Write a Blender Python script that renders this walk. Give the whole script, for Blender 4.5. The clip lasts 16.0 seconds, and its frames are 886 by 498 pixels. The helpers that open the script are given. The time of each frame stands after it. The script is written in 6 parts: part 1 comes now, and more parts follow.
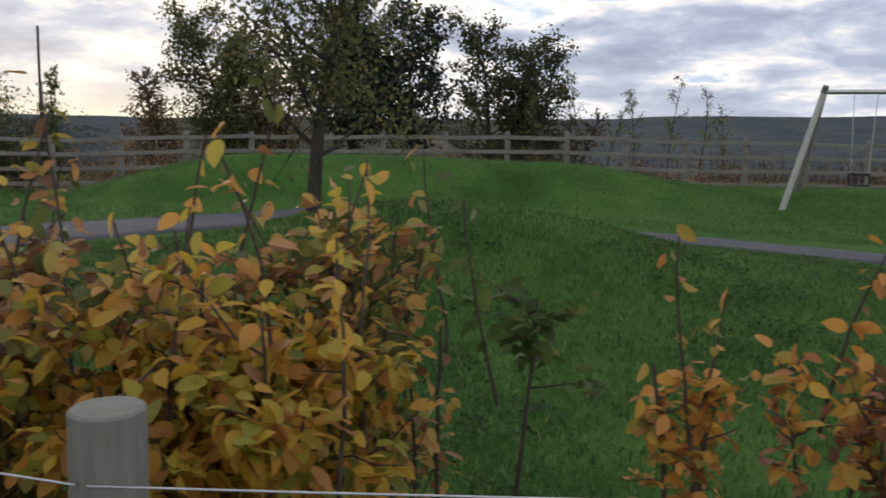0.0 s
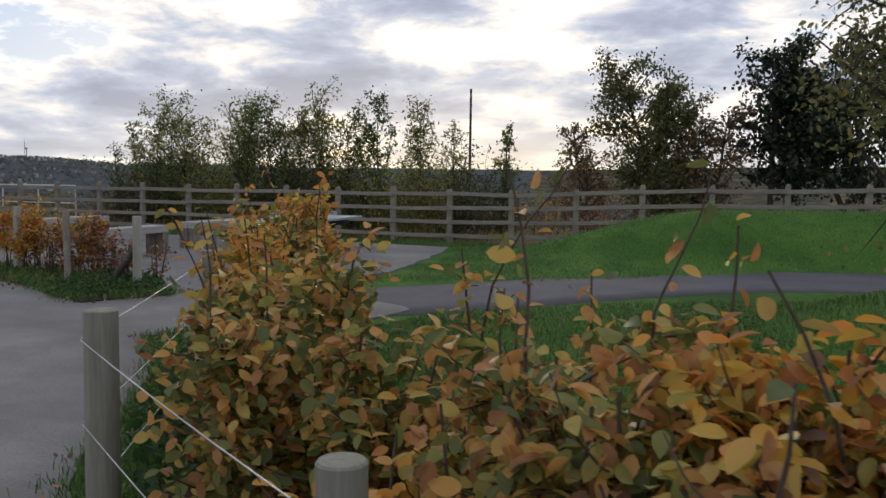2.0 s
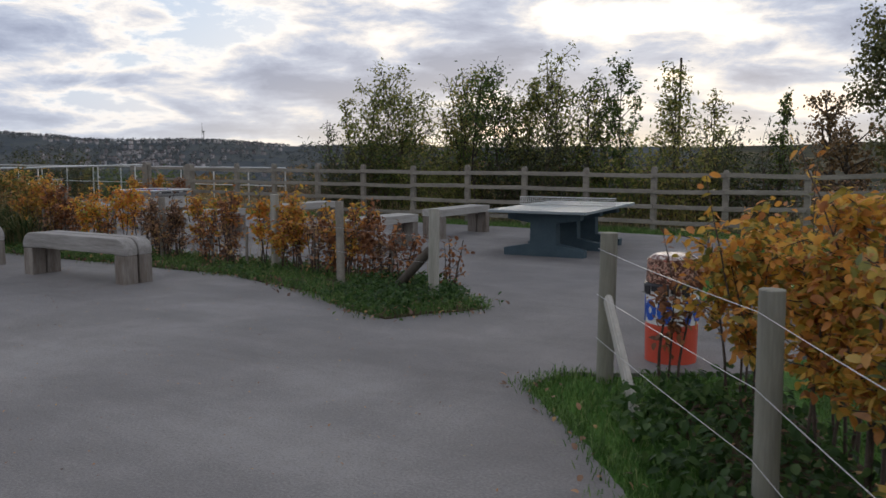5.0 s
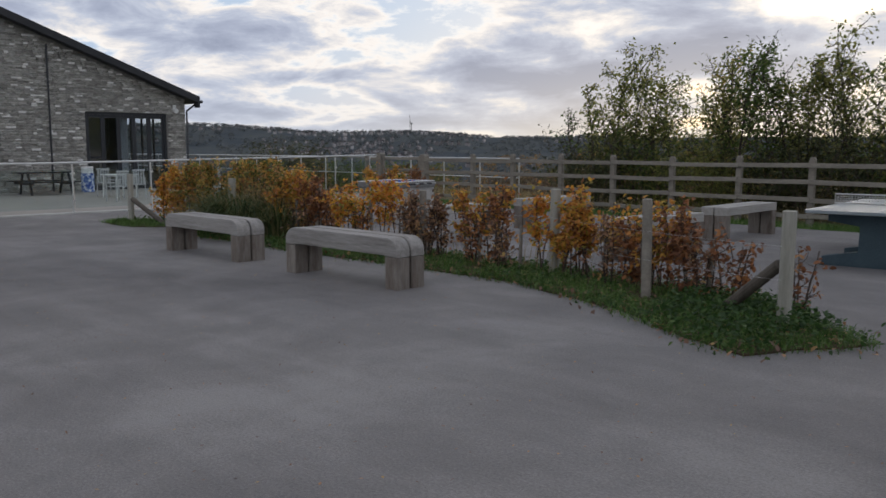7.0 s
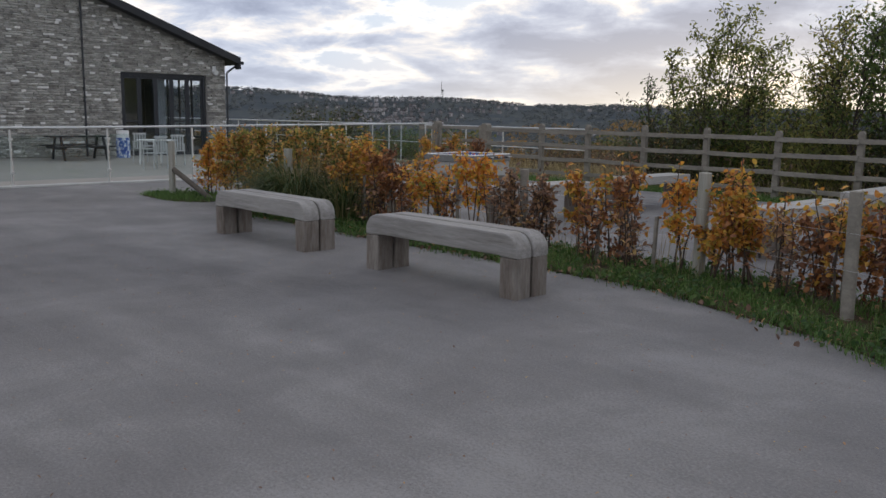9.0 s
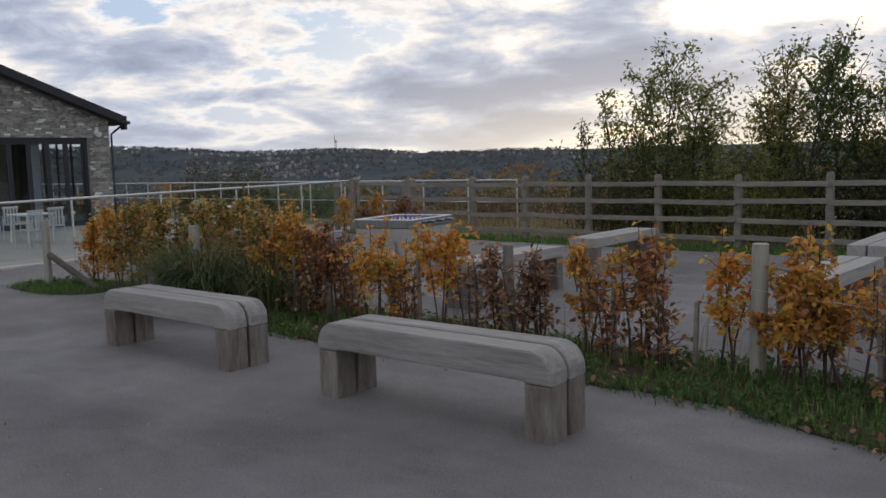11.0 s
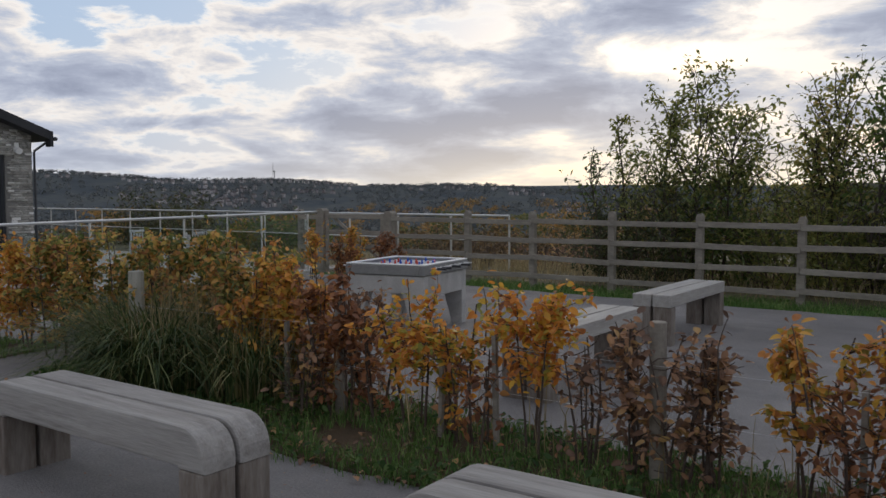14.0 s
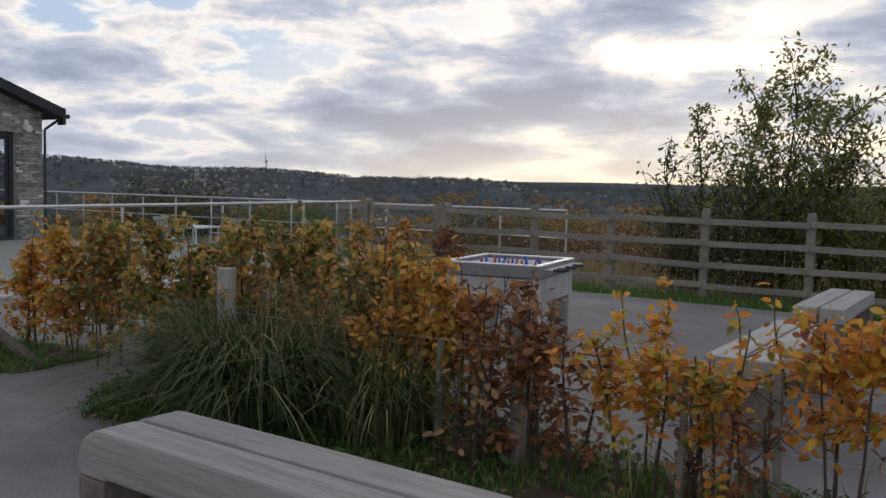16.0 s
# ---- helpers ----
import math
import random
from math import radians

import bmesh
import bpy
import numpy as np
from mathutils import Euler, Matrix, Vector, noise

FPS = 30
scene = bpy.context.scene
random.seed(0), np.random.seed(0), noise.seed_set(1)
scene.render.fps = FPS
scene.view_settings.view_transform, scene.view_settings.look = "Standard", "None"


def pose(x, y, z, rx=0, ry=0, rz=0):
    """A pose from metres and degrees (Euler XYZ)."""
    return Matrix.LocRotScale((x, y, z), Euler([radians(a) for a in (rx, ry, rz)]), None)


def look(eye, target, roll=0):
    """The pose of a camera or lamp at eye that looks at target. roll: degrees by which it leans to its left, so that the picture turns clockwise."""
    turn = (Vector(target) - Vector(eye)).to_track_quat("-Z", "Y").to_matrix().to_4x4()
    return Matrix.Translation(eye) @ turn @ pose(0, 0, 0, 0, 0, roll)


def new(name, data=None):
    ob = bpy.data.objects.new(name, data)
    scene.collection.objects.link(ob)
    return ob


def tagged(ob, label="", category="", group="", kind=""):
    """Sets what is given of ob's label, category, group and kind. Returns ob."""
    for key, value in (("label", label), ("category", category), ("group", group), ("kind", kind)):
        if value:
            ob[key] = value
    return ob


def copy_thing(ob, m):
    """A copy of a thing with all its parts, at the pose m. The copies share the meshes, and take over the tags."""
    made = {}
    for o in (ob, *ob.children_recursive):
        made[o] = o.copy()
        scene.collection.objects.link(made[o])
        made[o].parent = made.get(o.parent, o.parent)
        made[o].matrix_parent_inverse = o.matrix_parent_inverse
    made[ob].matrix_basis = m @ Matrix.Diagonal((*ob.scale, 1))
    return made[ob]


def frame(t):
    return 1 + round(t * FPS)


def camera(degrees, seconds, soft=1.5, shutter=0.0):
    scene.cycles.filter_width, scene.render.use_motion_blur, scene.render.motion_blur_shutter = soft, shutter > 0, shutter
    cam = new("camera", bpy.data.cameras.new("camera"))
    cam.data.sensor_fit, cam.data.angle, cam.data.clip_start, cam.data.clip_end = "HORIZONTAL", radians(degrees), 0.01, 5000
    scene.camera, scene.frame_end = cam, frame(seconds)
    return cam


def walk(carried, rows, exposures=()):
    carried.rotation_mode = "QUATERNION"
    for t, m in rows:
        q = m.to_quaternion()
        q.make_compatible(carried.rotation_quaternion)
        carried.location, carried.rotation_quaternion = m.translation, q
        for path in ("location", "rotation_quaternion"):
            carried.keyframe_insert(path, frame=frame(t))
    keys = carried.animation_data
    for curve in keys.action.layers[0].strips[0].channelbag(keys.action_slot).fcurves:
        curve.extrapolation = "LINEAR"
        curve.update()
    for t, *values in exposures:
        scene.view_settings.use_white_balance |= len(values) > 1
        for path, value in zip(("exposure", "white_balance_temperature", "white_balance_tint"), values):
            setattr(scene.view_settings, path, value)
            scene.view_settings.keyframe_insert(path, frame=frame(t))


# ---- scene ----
cam = camera(55.6, 16.0, soft=1.5, shutter=0.15)
METRES, EYE, TILT, LEAN, TURN = 17.6, 1.55, 0.0, 0.0, -4.2
ROWS = [
    (0.0, 0.0, 0.0, 0.0, 0.15, -7.86, -1.1),
    (0.5, -0.0237, 0.0101, -0.0, 10.35, -7.47, -0.81),
    (1.0, -0.0518, 0.0203, -0.0001, 19.67, -6.59, -0.21),
    (1.5, -0.0829, 0.0326, 0.0009, 23.97, -5.47, -0.8),
    (2.0, -0.1112, 0.0422, 0.0024, 25.48, -4.78, -0.57),
    (2.5, -0.14, 0.052, 0.0039, 27.05, -3.98, -0.34),
    (3.0, -0.1721, 0.0614, 0.0048, 28.13, -3.19, 0.22),
    (5.5, -0.3251, 0.1179, 0.0034, 38.01, -6.71, 0.12),
    (6.0, -0.3534, 0.1274, 0.0042, 40.49, -6.27, 0.23),
    (6.5, -0.3822, 0.1322, 0.0032, 45.02, -6.54, -0.37),
    (7.0, -0.4114, 0.1371, 0.0017, 49.53, -6.89, -0.01),
    (7.5, -0.4428, 0.1442, 0.0011, 53.0, -9.28, -0.29),
    (8.0, -0.4711, 0.1532, 0.0018, 53.91, -9.35, -0.61),
    (10.5, -0.6243, 0.2093, 0.0079, 45.56, -7.62, -0.02),
    (11.0, -0.6532, 0.226, 0.0116, 44.46, -5.89, 1.58),
    (11.5, -0.6814, 0.2392, 0.0131, 40.99, -3.75, 1.06),
    (12.0, -0.7039, 0.2517, 0.0146, 41.6, -3.61, 0.98),
    (12.5, -0.7315, 0.2674, 0.0129, 41.26, -3.8, 0.83),
    (13.0, -0.7588, 0.282, 0.0144, 41.26, -3.58, 0.93),
    (13.5, -0.7866, 0.299, 0.0122, 40.82, -3.5, 0.73),
    (14.0, -0.8174, 0.3101, 0.0092, 40.3, -3.66, 0.06),
    (14.5, -0.8481, 0.3213, 0.0054, 40.1, -3.84, -0.77),
    (15.0, -0.8779, 0.3253, 0.0040, 39.74, -3.92, -2.38),
    (15.5, -0.9056, 0.3275, 0.0036, 39.4, -4.18, -1.88),
    (16.0, -0.9325, 0.3300, 0.0044, 39.75, -4.06, -1.31),
]
walk(cam, [(t, pose(0, 0, EYE, TILT, LEAN, TURN) @ pose(METRES * x, METRES * y, METRES * z, 90 + pitch, roll, yaw)) for t, x, y, z, yaw, pitch, roll in ROWS],
     exposures=[(0.0, 0.24), (1.0, 0.26), (2.0, 0.18), (3.0, -0.12), (5.5, 0.16), (6.0, 0.05), (6.5, -0.05), (7.0, 0.05), (7.5, 0.3), (8.0, 0.24), (10.5, 0.26), (11.0, 0.06), (11.5, -0.2), (12.0, -0.18), (13.0, -0.08), (14.0, -0.04), (15.0, 0.06), (16.0, 0.03)])

# ---- world ----
SUN_AZ, SUN_EL = radians(22), radians(9)   # to the left of +y, above the horizon
sun_dir = Vector((-math.sin(SUN_AZ) * math.cos(SUN_EL), math.cos(SUN_AZ) * math.cos(SUN_EL), math.sin(SUN_EL)))


class Nodes:
    """A short hand for building node trees."""

    def __init__(self, tree):
        self.tree = tree
        tree.nodes.clear()

    def add(self, kind, inputs=None, **attrs):
        node = self.tree.nodes.new("ShaderNode" + kind)
        if "operation" in attrs:
            node.operation = attrs["operation"]
        if "data_type" in attrs:
            node.data_type, node.blend_type = attrs["data_type"], attrs["blend_type"]
        if "sun_elevation" in attrs:
            node.sky_type, node.sun_disc = "NISHITA", False
            node.sun_elevation, node.sun_rotation = attrs["sun_elevation"], attrs["sun_rotation"]
            node.altitude, node.air_density, node.dust_density, node.ozone_density = 100.0, 1.2, 2.0, 1.5
        for key, value in (inputs or {}).items():
            if isinstance(value, bpy.types.NodeSocket):
                self.tree.links.new(value, node.inputs[key])
            else:
                node.inputs[key].default_value = value
        return node

    def math(self, op, a, b=0.0, c=0.0):
        return self.add("Math", {0: a, 1: b, 2: c}, operation=op).outputs[0]

    def mix(self, fac, a, b, blend="MIX"):
        node = self.add("Mix", data_type="RGBA", blend_type=blend)
        for key, value in ((0, fac), (6, a), (7, b)):
            if isinstance(value, bpy.types.NodeSocket):
                self.tree.links.new(value, node.inputs[key])
            else:
                node.inputs[key].default_value = value
        return node.outputs[2]

    def ramp(self, fac, stops, interpolation="LINEAR"):
        node = self.add("ValToRGB", {0: fac})
        r = node.color_ramp
        r.interpolation = interpolation
        while len(r.elements) < len(stops):
            r.elements.new(0.5)
        for el, (pos, col) in zip(r.elements, stops):
            el.position, el.color = pos, (*col, 1)
        return node.outputs[0]

    def noise(self, vector, scale, detail=3.0, rough=0.55, distort=0.0):
        return self.add("TexNoise", {"Vector": vector, "Scale": scale, "Detail": detail, "Roughness": rough, "Distortion": distort}).outputs[0]


def make_sky():
    world = bpy.data.worlds.new("sky")
    scene.world = world
    world.use_nodes = True
    n = Nodes(world.node_tree)
    clear = n.add("TexSky", sun_elevation=SUN_EL, sun_rotation=-SUN_AZ)
    view = n.add("TexCoord").outputs["Generated"]
    xyz = n.add("SeparateXYZ", {0: view})
    up = n.math("MAXIMUM", xyz.outputs[2], 0.0)
    # clouds lie on a flat layer overhead, so that they crowd together towards the horizon
    low = n.math("ADD", up, 0.15)
    layer = n.add("CombineXYZ", {0: n.math("DIVIDE", xyz.outputs[0], low), 1: n.math("DIVIDE", xyz.outputs[1], low), 2: 3.7}).outputs[0]
    sunward = n.add("VectorMath", {0: layer, 1: (-math.sin(SUN_AZ) * 0.14, math.cos(SUN_AZ) * 0.14, 0.0)}, operation="ADD").outputs[0]
    upright = n.add("CombineXYZ", {0: xyz.outputs[0], 1: xyz.outputs[1], 2: n.math("MULTIPLY", up, 3.0)}).outputs[0]
    bank = n.noise(layer, 0.62, 2.0, 0.5, 0.2)
    roll = n.noise(layer, 1.7, 3.5, 0.5, 0.2)
    ahead = n.noise(sunward, 1.7, 3.5, 0.5, 0.2)
    puff = n.noise(upright, 10.0, 9.0, 0.64, 0.3)
    thick = n.math("ADD", n.math("MULTIPLY", bank, 0.55), n.math("ADD", n.math("MULTIPLY", roll, 0.68), n.math("MULTIPLY", puff, 0.46)))
    thick = n.math("ADD", n.math("SUBTRACT", thick, 0.340), n.math("MULTIPLY", n.math("SUBTRACT", ahead, roll), 0.5))
    thick = n.math("ADD", n.math("MULTIPLY", n.math("SUBTRACT", thick, 0.5), 1.28), 0.505)
    cover = n.ramp(thick, [(0.35, (0, 0, 0)), (0.44, (1, 1, 1))], "EASE")
    body = n.ramp(thick, [(0.38, (1.14, 1.10, 1.04)), (0.43, (1.02, 0.96, 0.91)), (0.475, (0.80, 0.785, 0.80)), (0.53, (0.552, 0.60, 0.718)), (0.60, (0.42, 0.465, 0.592)), (0.70, (0.315, 0.355, 0.472))])
    toward = n.add("VectorMath", {0: view, 1: tuple(sun_dir)}, operation="DOT_PRODUCT").outputs["Value"]
    glow = n.math("POWER", n.math("MAXIMUM", toward, 0.0), 13.0)
    near = n.math("POWER", n.math("SUBTRACT", 1.0, n.math("MINIMUM", up, 1.0)), 11.0)
    warm = n.math("MULTIPLY", glow, near)
    clear_bright = n.mix(1.0, clear.outputs[0], (0.10, 0.10, 0.10, 1), "MULTIPLY")
    blue = n.mix(0.75, clear_bright, (0.51, 0.67, 0.94, 1))
    gap = n.mix(warm, blue, (1.55, 1.28, 0.85, 1))
    lit = n.mix(n.math("MULTIPLY", warm, 0.45), body, (1.35, 1.12, 0.84, 1))
    haze = n.math("POWER", n.math("SUBTRACT", 1.0, n.math("MINIMUM", up, 1.0)), 26.0)
    total = n.mix(n.math("MULTIPLY", haze, 0.7), n.mix(cover, gap, lit), n.mix(glow, (0.62, 0.66, 0.74, 1), (1.5, 1.22, 0.78, 1)))
    back = n.add("Background", {"Color": total, "Strength": 0.95})
    n.add("OutputWorld", {"Surface": back.outputs[0]})


make_sky()
sun = new("sun", bpy.data.lights.new("sun", "SUN"))
sun.data.energy, sun.data.angle, sun.data.color = 0.7, radians(18), (1.0, 0.86, 0.68)
sun.matrix_world = look((0, 0, 60), Vector((0, 0, 60)) - sun_dir)


# ---- materials ----
def surface(name, stops, rough=0.8, scale=6.0, fine=60.0, bump=0.3, depth=0.01, metal=0.0, stretch=(1, 1, 1), island=0.0, spec=0.3, worn=None, coarse=0.6):
    """A rough natural surface: a colour ramp over coarse and fine noise, with relief."""
    m = bpy.data.materials.new(name)
    m.use_nodes = True
    n = Nodes(m.node_tree)
    place = n.add("Mapping", {0: n.add("TexCoord").outputs["Object"], 3: stretch}).outputs[0]
    rand = n.add("ObjectInfo").outputs["Random"]
    place = n.add("VectorMath", {0: place, 1: n.add("CombineXYZ", {0: n.math("MULTIPLY", rand, 37.0), 1: n.math("MULTIPLY", rand, 11.0)}).outputs[0]}, operation="ADD").outputs[0]
    a = n.noise(place, scale, 5.0, 0.6, 0.4)
    b = n.noise(place, fine, 3.0, 0.65)
    fac = n.math("ADD", n.math("MULTIPLY", a, coarse), n.math("MULTIPLY", b, 1 - coarse))
    if island:
        fac = n.math("ADD", fac, n.math("MULTIPLY", n.math("SUBTRACT", n.add("NewGeometry").outputs["Random Per Island"], 0.5), island))
    col = n.ramp(fac, stops)
    if worn:
        patch = n.ramp(n.noise(place, worn[0], 4.0, 0.65, 0.8), [(0.52, (0, 0, 0)), (0.66, (1, 1, 1))])
        col = n.mix(n.math("MULTIPLY", patch, worn[2]), col, (*worn[1], 1))
    relief = n.add("Bump", {"Height": n.math("ADD", n.math("MULTIPLY", a, 0.4), b), "Strength": bump, "Distance": depth})
    p = n.add("BsdfPrincipled", {"Base Color": col, "Roughness": rough, "Metallic": metal, "Specular IOR Level": spec, "Normal": relief.outputs[0]})
    n.add("OutputMaterial", {"Surface": p.outputs[0]})
    return m


def worn_tarmac(name):
    """Old paving: broad damp and dry patches, long faint scuffs, pale stone flecks in a darker binder."""
    m = bpy.data.materials.new(name)
    m.use_nodes = True
    n = Nodes(m.node_tree)
    place = n.add("TexCoord").outputs["Object"]
    patch = n.noise(place, 0.16, 3.0, 0.55, 0.6)
    mottle = n.noise(place, 0.75, 6.0, 0.66, 0.3)
    scuff = n.noise(n.add("Mapping", {0: place, 2: (0.0, 0.0, 0.55), 3: (0.13, 1.5, 1.0)}).outputs[0], 1.0, 5.0, 0.65, 0.25)
    stone = n.noise(place, 55.0, 3.0, 0.7)
    fleck = n.noise(place, 95.0, 3.0, 0.7)
    fac = n.math("ADD", n.math("MULTIPLY", patch, 0.30), n.math("ADD", n.math("MULTIPLY", mottle, 0.30), n.math("ADD", n.math("MULTIPLY", scuff, 0.14), n.math("MULTIPLY", stone, 0.26))))
    col = n.ramp(fac, [(0.40, (0.112, 0.106, 0.104)), (0.46, (0.162, 0.153, 0.150)), (0.53, (0.210, 0.199, 0.193)), (0.60, (0.285, 0.271, 0.262))])
    col = n.mix(n.ramp(fleck, [(0.60, (0, 0, 0)), (0.70, (0.55, 0.55, 0.55))]), col, (0.36, 0.35, 0.335, 1))
    col = n.mix(n.ramp(fleck, [(0.32, (0.6, 0.6, 0.6)), (0.40, (0, 0, 0))]), col, (0.085, 0.080, 0.080, 1))
    relief = n.add("Bump", {"Height": n.math("ADD", stone, n.math("MULTIPLY", fleck, 0.6)), "Strength": 0.9, "Distance": 0.010})
    rough = n.math("ADD", 0.68, n.math("MULTIPLY", patch, 0.35))
    p = n.add("BsdfPrincipled", {"Base Color": col, "Roughness": rough, "Specular IOR Level": 0.3, "Normal": relief.outputs[0]})
    n.add("OutputMaterial", {"Surface": p.outputs[0]})
    return m


def leafy(name, stops, through_light=0.48, rough=0.6):
    """Leaves: each takes its own colour of the ramp, and lets some light through."""
    m = bpy.data.materials.new(name)
    m.use_nodes = True
    n = Nodes(m.node_tree)
    geo = n.add("NewGeometry")
    mottle = n.noise(n.add("TexCoord").outputs["Object"], 38.0, 3.0)
    own = n.math("ADD", geo.outputs["Random Per Island"], n.math("MULTIPLY", n.math("SUBTRACT", n.add("ObjectInfo").outputs["Random"], 0.5), 0.22))
    col = n.ramp(n.math("ADD", n.math("MULTIPLY", own, 0.82), n.math("MULTIPLY", mottle, 0.2)), stops)
    p = n.add("BsdfPrincipled", {"Base Color": col, "Roughness": rough, "Specular IOR Level": 0.35})
    t = n.add("BsdfTranslucent", {"Color": col})
    mix = n.add("MixShader", {0: through_light, 1: p.outputs[0], 2: t.outputs[0]})
    n.add("OutputMaterial", {"Surface": mix.outputs[0]})
    return m


def single_leaf(name, stops):
    """The same for leaves that are objects of their own."""
    m = leafy(name, stops)
    tree = m.node_tree
    info = next(x for x in tree.nodes if x.bl_idname == "ShaderNodeObjectInfo")
    geo = next(x for x in tree.nodes if x.bl_idname == "ShaderNodeNewGeometry")
    for link in list(tree.links):
        if link.from_node == geo:
            target = link.to_socket
            tree.links.remove(link)
            tree.links.new(info.outputs["Random"], target)
    return m


def plain(name, col, rough=0.5, metal=0.0, spec=0.4):
    return surface(name, [(0.3, tuple(c * 0.88 for c in col)), (0.7, tuple(min(1, c * 1.1) for c in col))], rough, 5.0, 90.0, 0.05, 0.002, metal, spec=spec)


def glass(name, tint=(0.9, 0.95, 0.95), rough=0.02, clear=0.85, most=0.22):
    m = bpy.data.materials.new(name)
    m.use_nodes = True
    n = Nodes(m.node_tree)
    t = n.add("BsdfTransparent", {"Color": (*tint, 1)})
    g = n.add("BsdfGlossy", {"Color": (1, 1, 1, 1), "Roughness": rough})
    f = n.add("Fresnel", {"IOR": 1.5})
    mix = n.add("MixShader", {0: n.math("MINIMUM", n.math("MAXIMUM", f.outputs[0], 1 - clear), most), 1: t.outputs[0], 2: g.outputs[0]})
    n.add("OutputMaterial", {"Surface": mix.outputs[0]})
    return m


M = {}
M["tarmac"] = worn_tarmac("pale_tarmac")
M["path"] = surface("dark_tarmac", [(0.3, (0.065, 0.062, 0.07)), (0.7, (0.125, 0.118, 0.128))], 0.9, 1.2, 110, 0.5, 0.006)
M["paving"] = surface("buff_paving", [(0.3, (0.24, 0.22, 0.20)), (0.7, (0.36, 0.335, 0.30))], 0.85, 1.0, 70, 0.25, 0.004)
M["kerb"] = surface("pale_concrete", [(0.3, (0.38, 0.37, 0.35)), (0.7, (0.55, 0.54, 0.51))], 0.85, 3.0, 70, 0.3, 0.004)
M["lawn"] = surface("lawn", [(0.32, (0.027, 0.072, 0.014)), (0.5, (0.066, 0.152, 0.028)), (0.70, (0.132, 0.226, 0.055))], 0.9, 0.7, 30, 0.9, 0.05, worn=(0.5, (0.030, 0.085, 0.014), 0.75), spec=0.1)
M["scrub"] = surface("rough_pasture", [(0.3, (0.05, 0.05, 0.022)), (0.5, (0.10, 0.085, 0.045)), (0.72, (0.17, 0.14, 0.08))], 0.95, 0.35, 9, 0.8, 0.1, worn=(0.15, (0.05, 0.065, 0.025), 0.7))
# field tones raised to pale gold, with the lit valley haze in the colour
M["valley"] = surface("hazed_valley_land", [(0.3, (0.040, 0.048, 0.040)), (0.46, (0.062, 0.066, 0.052)), (0.55, (0.11, 0.098, 0.068)), (0.64, (0.21, 0.17, 0.105)), (0.75, (0.30, 0.24, 0.14))], 0.95, 0.009, 0.06, 0.2, 1.0, worn=(0.004, (0.07, 0.074, 0.062), 0.45), spec=0.0)
# blue-grey rather than green and brown: distance haze put into the base colour
M["hillside"] = surface("hazed_wooded_hillside", [(0.3, (0.057, 0.070, 0.080)), (0.45, (0.080, 0.091, 0.099)), (0.60, (0.112, 0.119, 0.112)), (0.74, (0.188, 0.169, 0.131))], 0.95, 0.012, 0.09, 0.2, 1.0, spec=0.0)
M["copse"] = leafy("autumn_copse_leaf", [(0.0, (0.12, 0.10, 0.04)), (0.5, (0.30, 0.19, 0.065)), (1.0, (0.48, 0.26, 0.08))], 0.35)
M["soil"] = surface("leaf_litter", [(0.3, (0.045, 0.032, 0.020)), (0.55, (0.09, 0.062, 0.035)), (0.75, (0.16, 0.10, 0.05))], 0.95, 7, 60, 1.0, 0.03)
WOOD_GREY = [(0.28, (0.150, 0.138, 0.126)), (0.48, (0.262, 0.247, 0.230)), (0.74, (0.40, 0.383, 0.362))]
M["bench_wood"] = surface("weathered_oak", WOOD_GREY, 0.82, 5, 26, 0.55, 0.006, stretch=(0.25, 3.0, 3.0), worn=(1.2, (0.40, 0.385, 0.36), 0.45))
M["bench_top"] = surface("bleached_oak", [(0.28, (0.24, 0.228, 0.21)), (0.5, (0.35, 0.335, 0.31)), (0.74, (0.46, 0.445, 0.415))], 0.8, 5, 26, 0.5, 0.005, stretch=(0.25, 3.0, 3.0))
M["dark_wood"] = surface("dark_stained_pole", [(0.3, (0.060, 0.050, 0.040)), (0.55, (0.105, 0.090, 0.074)), (0.75, (0.16, 0.14, 0.118))], 0.88, 4, 30, 0.5, 0.006, stretch=(3, 3, 0.3))
M["bench_leg"] = surface("oak_end_block", [(0.28, (0.080, 0.062, 0.050)), (0.44, (0.165, 0.138, 0.116)), (0.58, (0.235, 0.210, 0.183)), (0.76, (0.33, 0.305, 0.28))], 0.82, 5, 26, 0.4, 0.005, stretch=(1.6, 1.6, 0.3), worn=(2.6, (0.09, 0.075, 0.062), 0.45))
M["post_wood"] = surface("treated_round_pole", [(0.28, (0.14, 0.135, 0.105)), (0.5, (0.22, 0.212, 0.175)), (0.74, (0.31, 0.30, 0.26))], 0.85, 4, 30, 0.5, 0.006, stretch=(3, 3, 0.25), worn=(2.0, (0.20, 0.20, 0.14), 0.5))
M["fence_wood"] = surface("grey_fence_timber", [(0.28, (0.146, 0.132, 0.110)), (0.5, (0.232, 0.210, 0.177)), (0.74, (0.342, 0.315, 0.262))], 0.85, 3, 22, 0.5, 0.006, stretch=(0.4, 3, 1.5))
M["pale_wood"] = surface("split_pale_timber", [(0.28, (0.34, 0.32, 0.28)), (0.7, (0.56, 0.54, 0.49))], 0.85, 4, 26, 0.5, 0.005, stretch=(3, 3, 0.3))
M["pale_post"] = surface("bleached_round_pole", [(0.28, (0.22, 0.21, 0.175)), (0.5, (0.33, 0.32, 0.275)), (0.74, (0.44, 0.43, 0.385))], 0.85, 4, 30, 0.5, 0.006, stretch=(3, 3, 0.25), worn=(2.0, (0.27, 0.265, 0.20), 0.4))
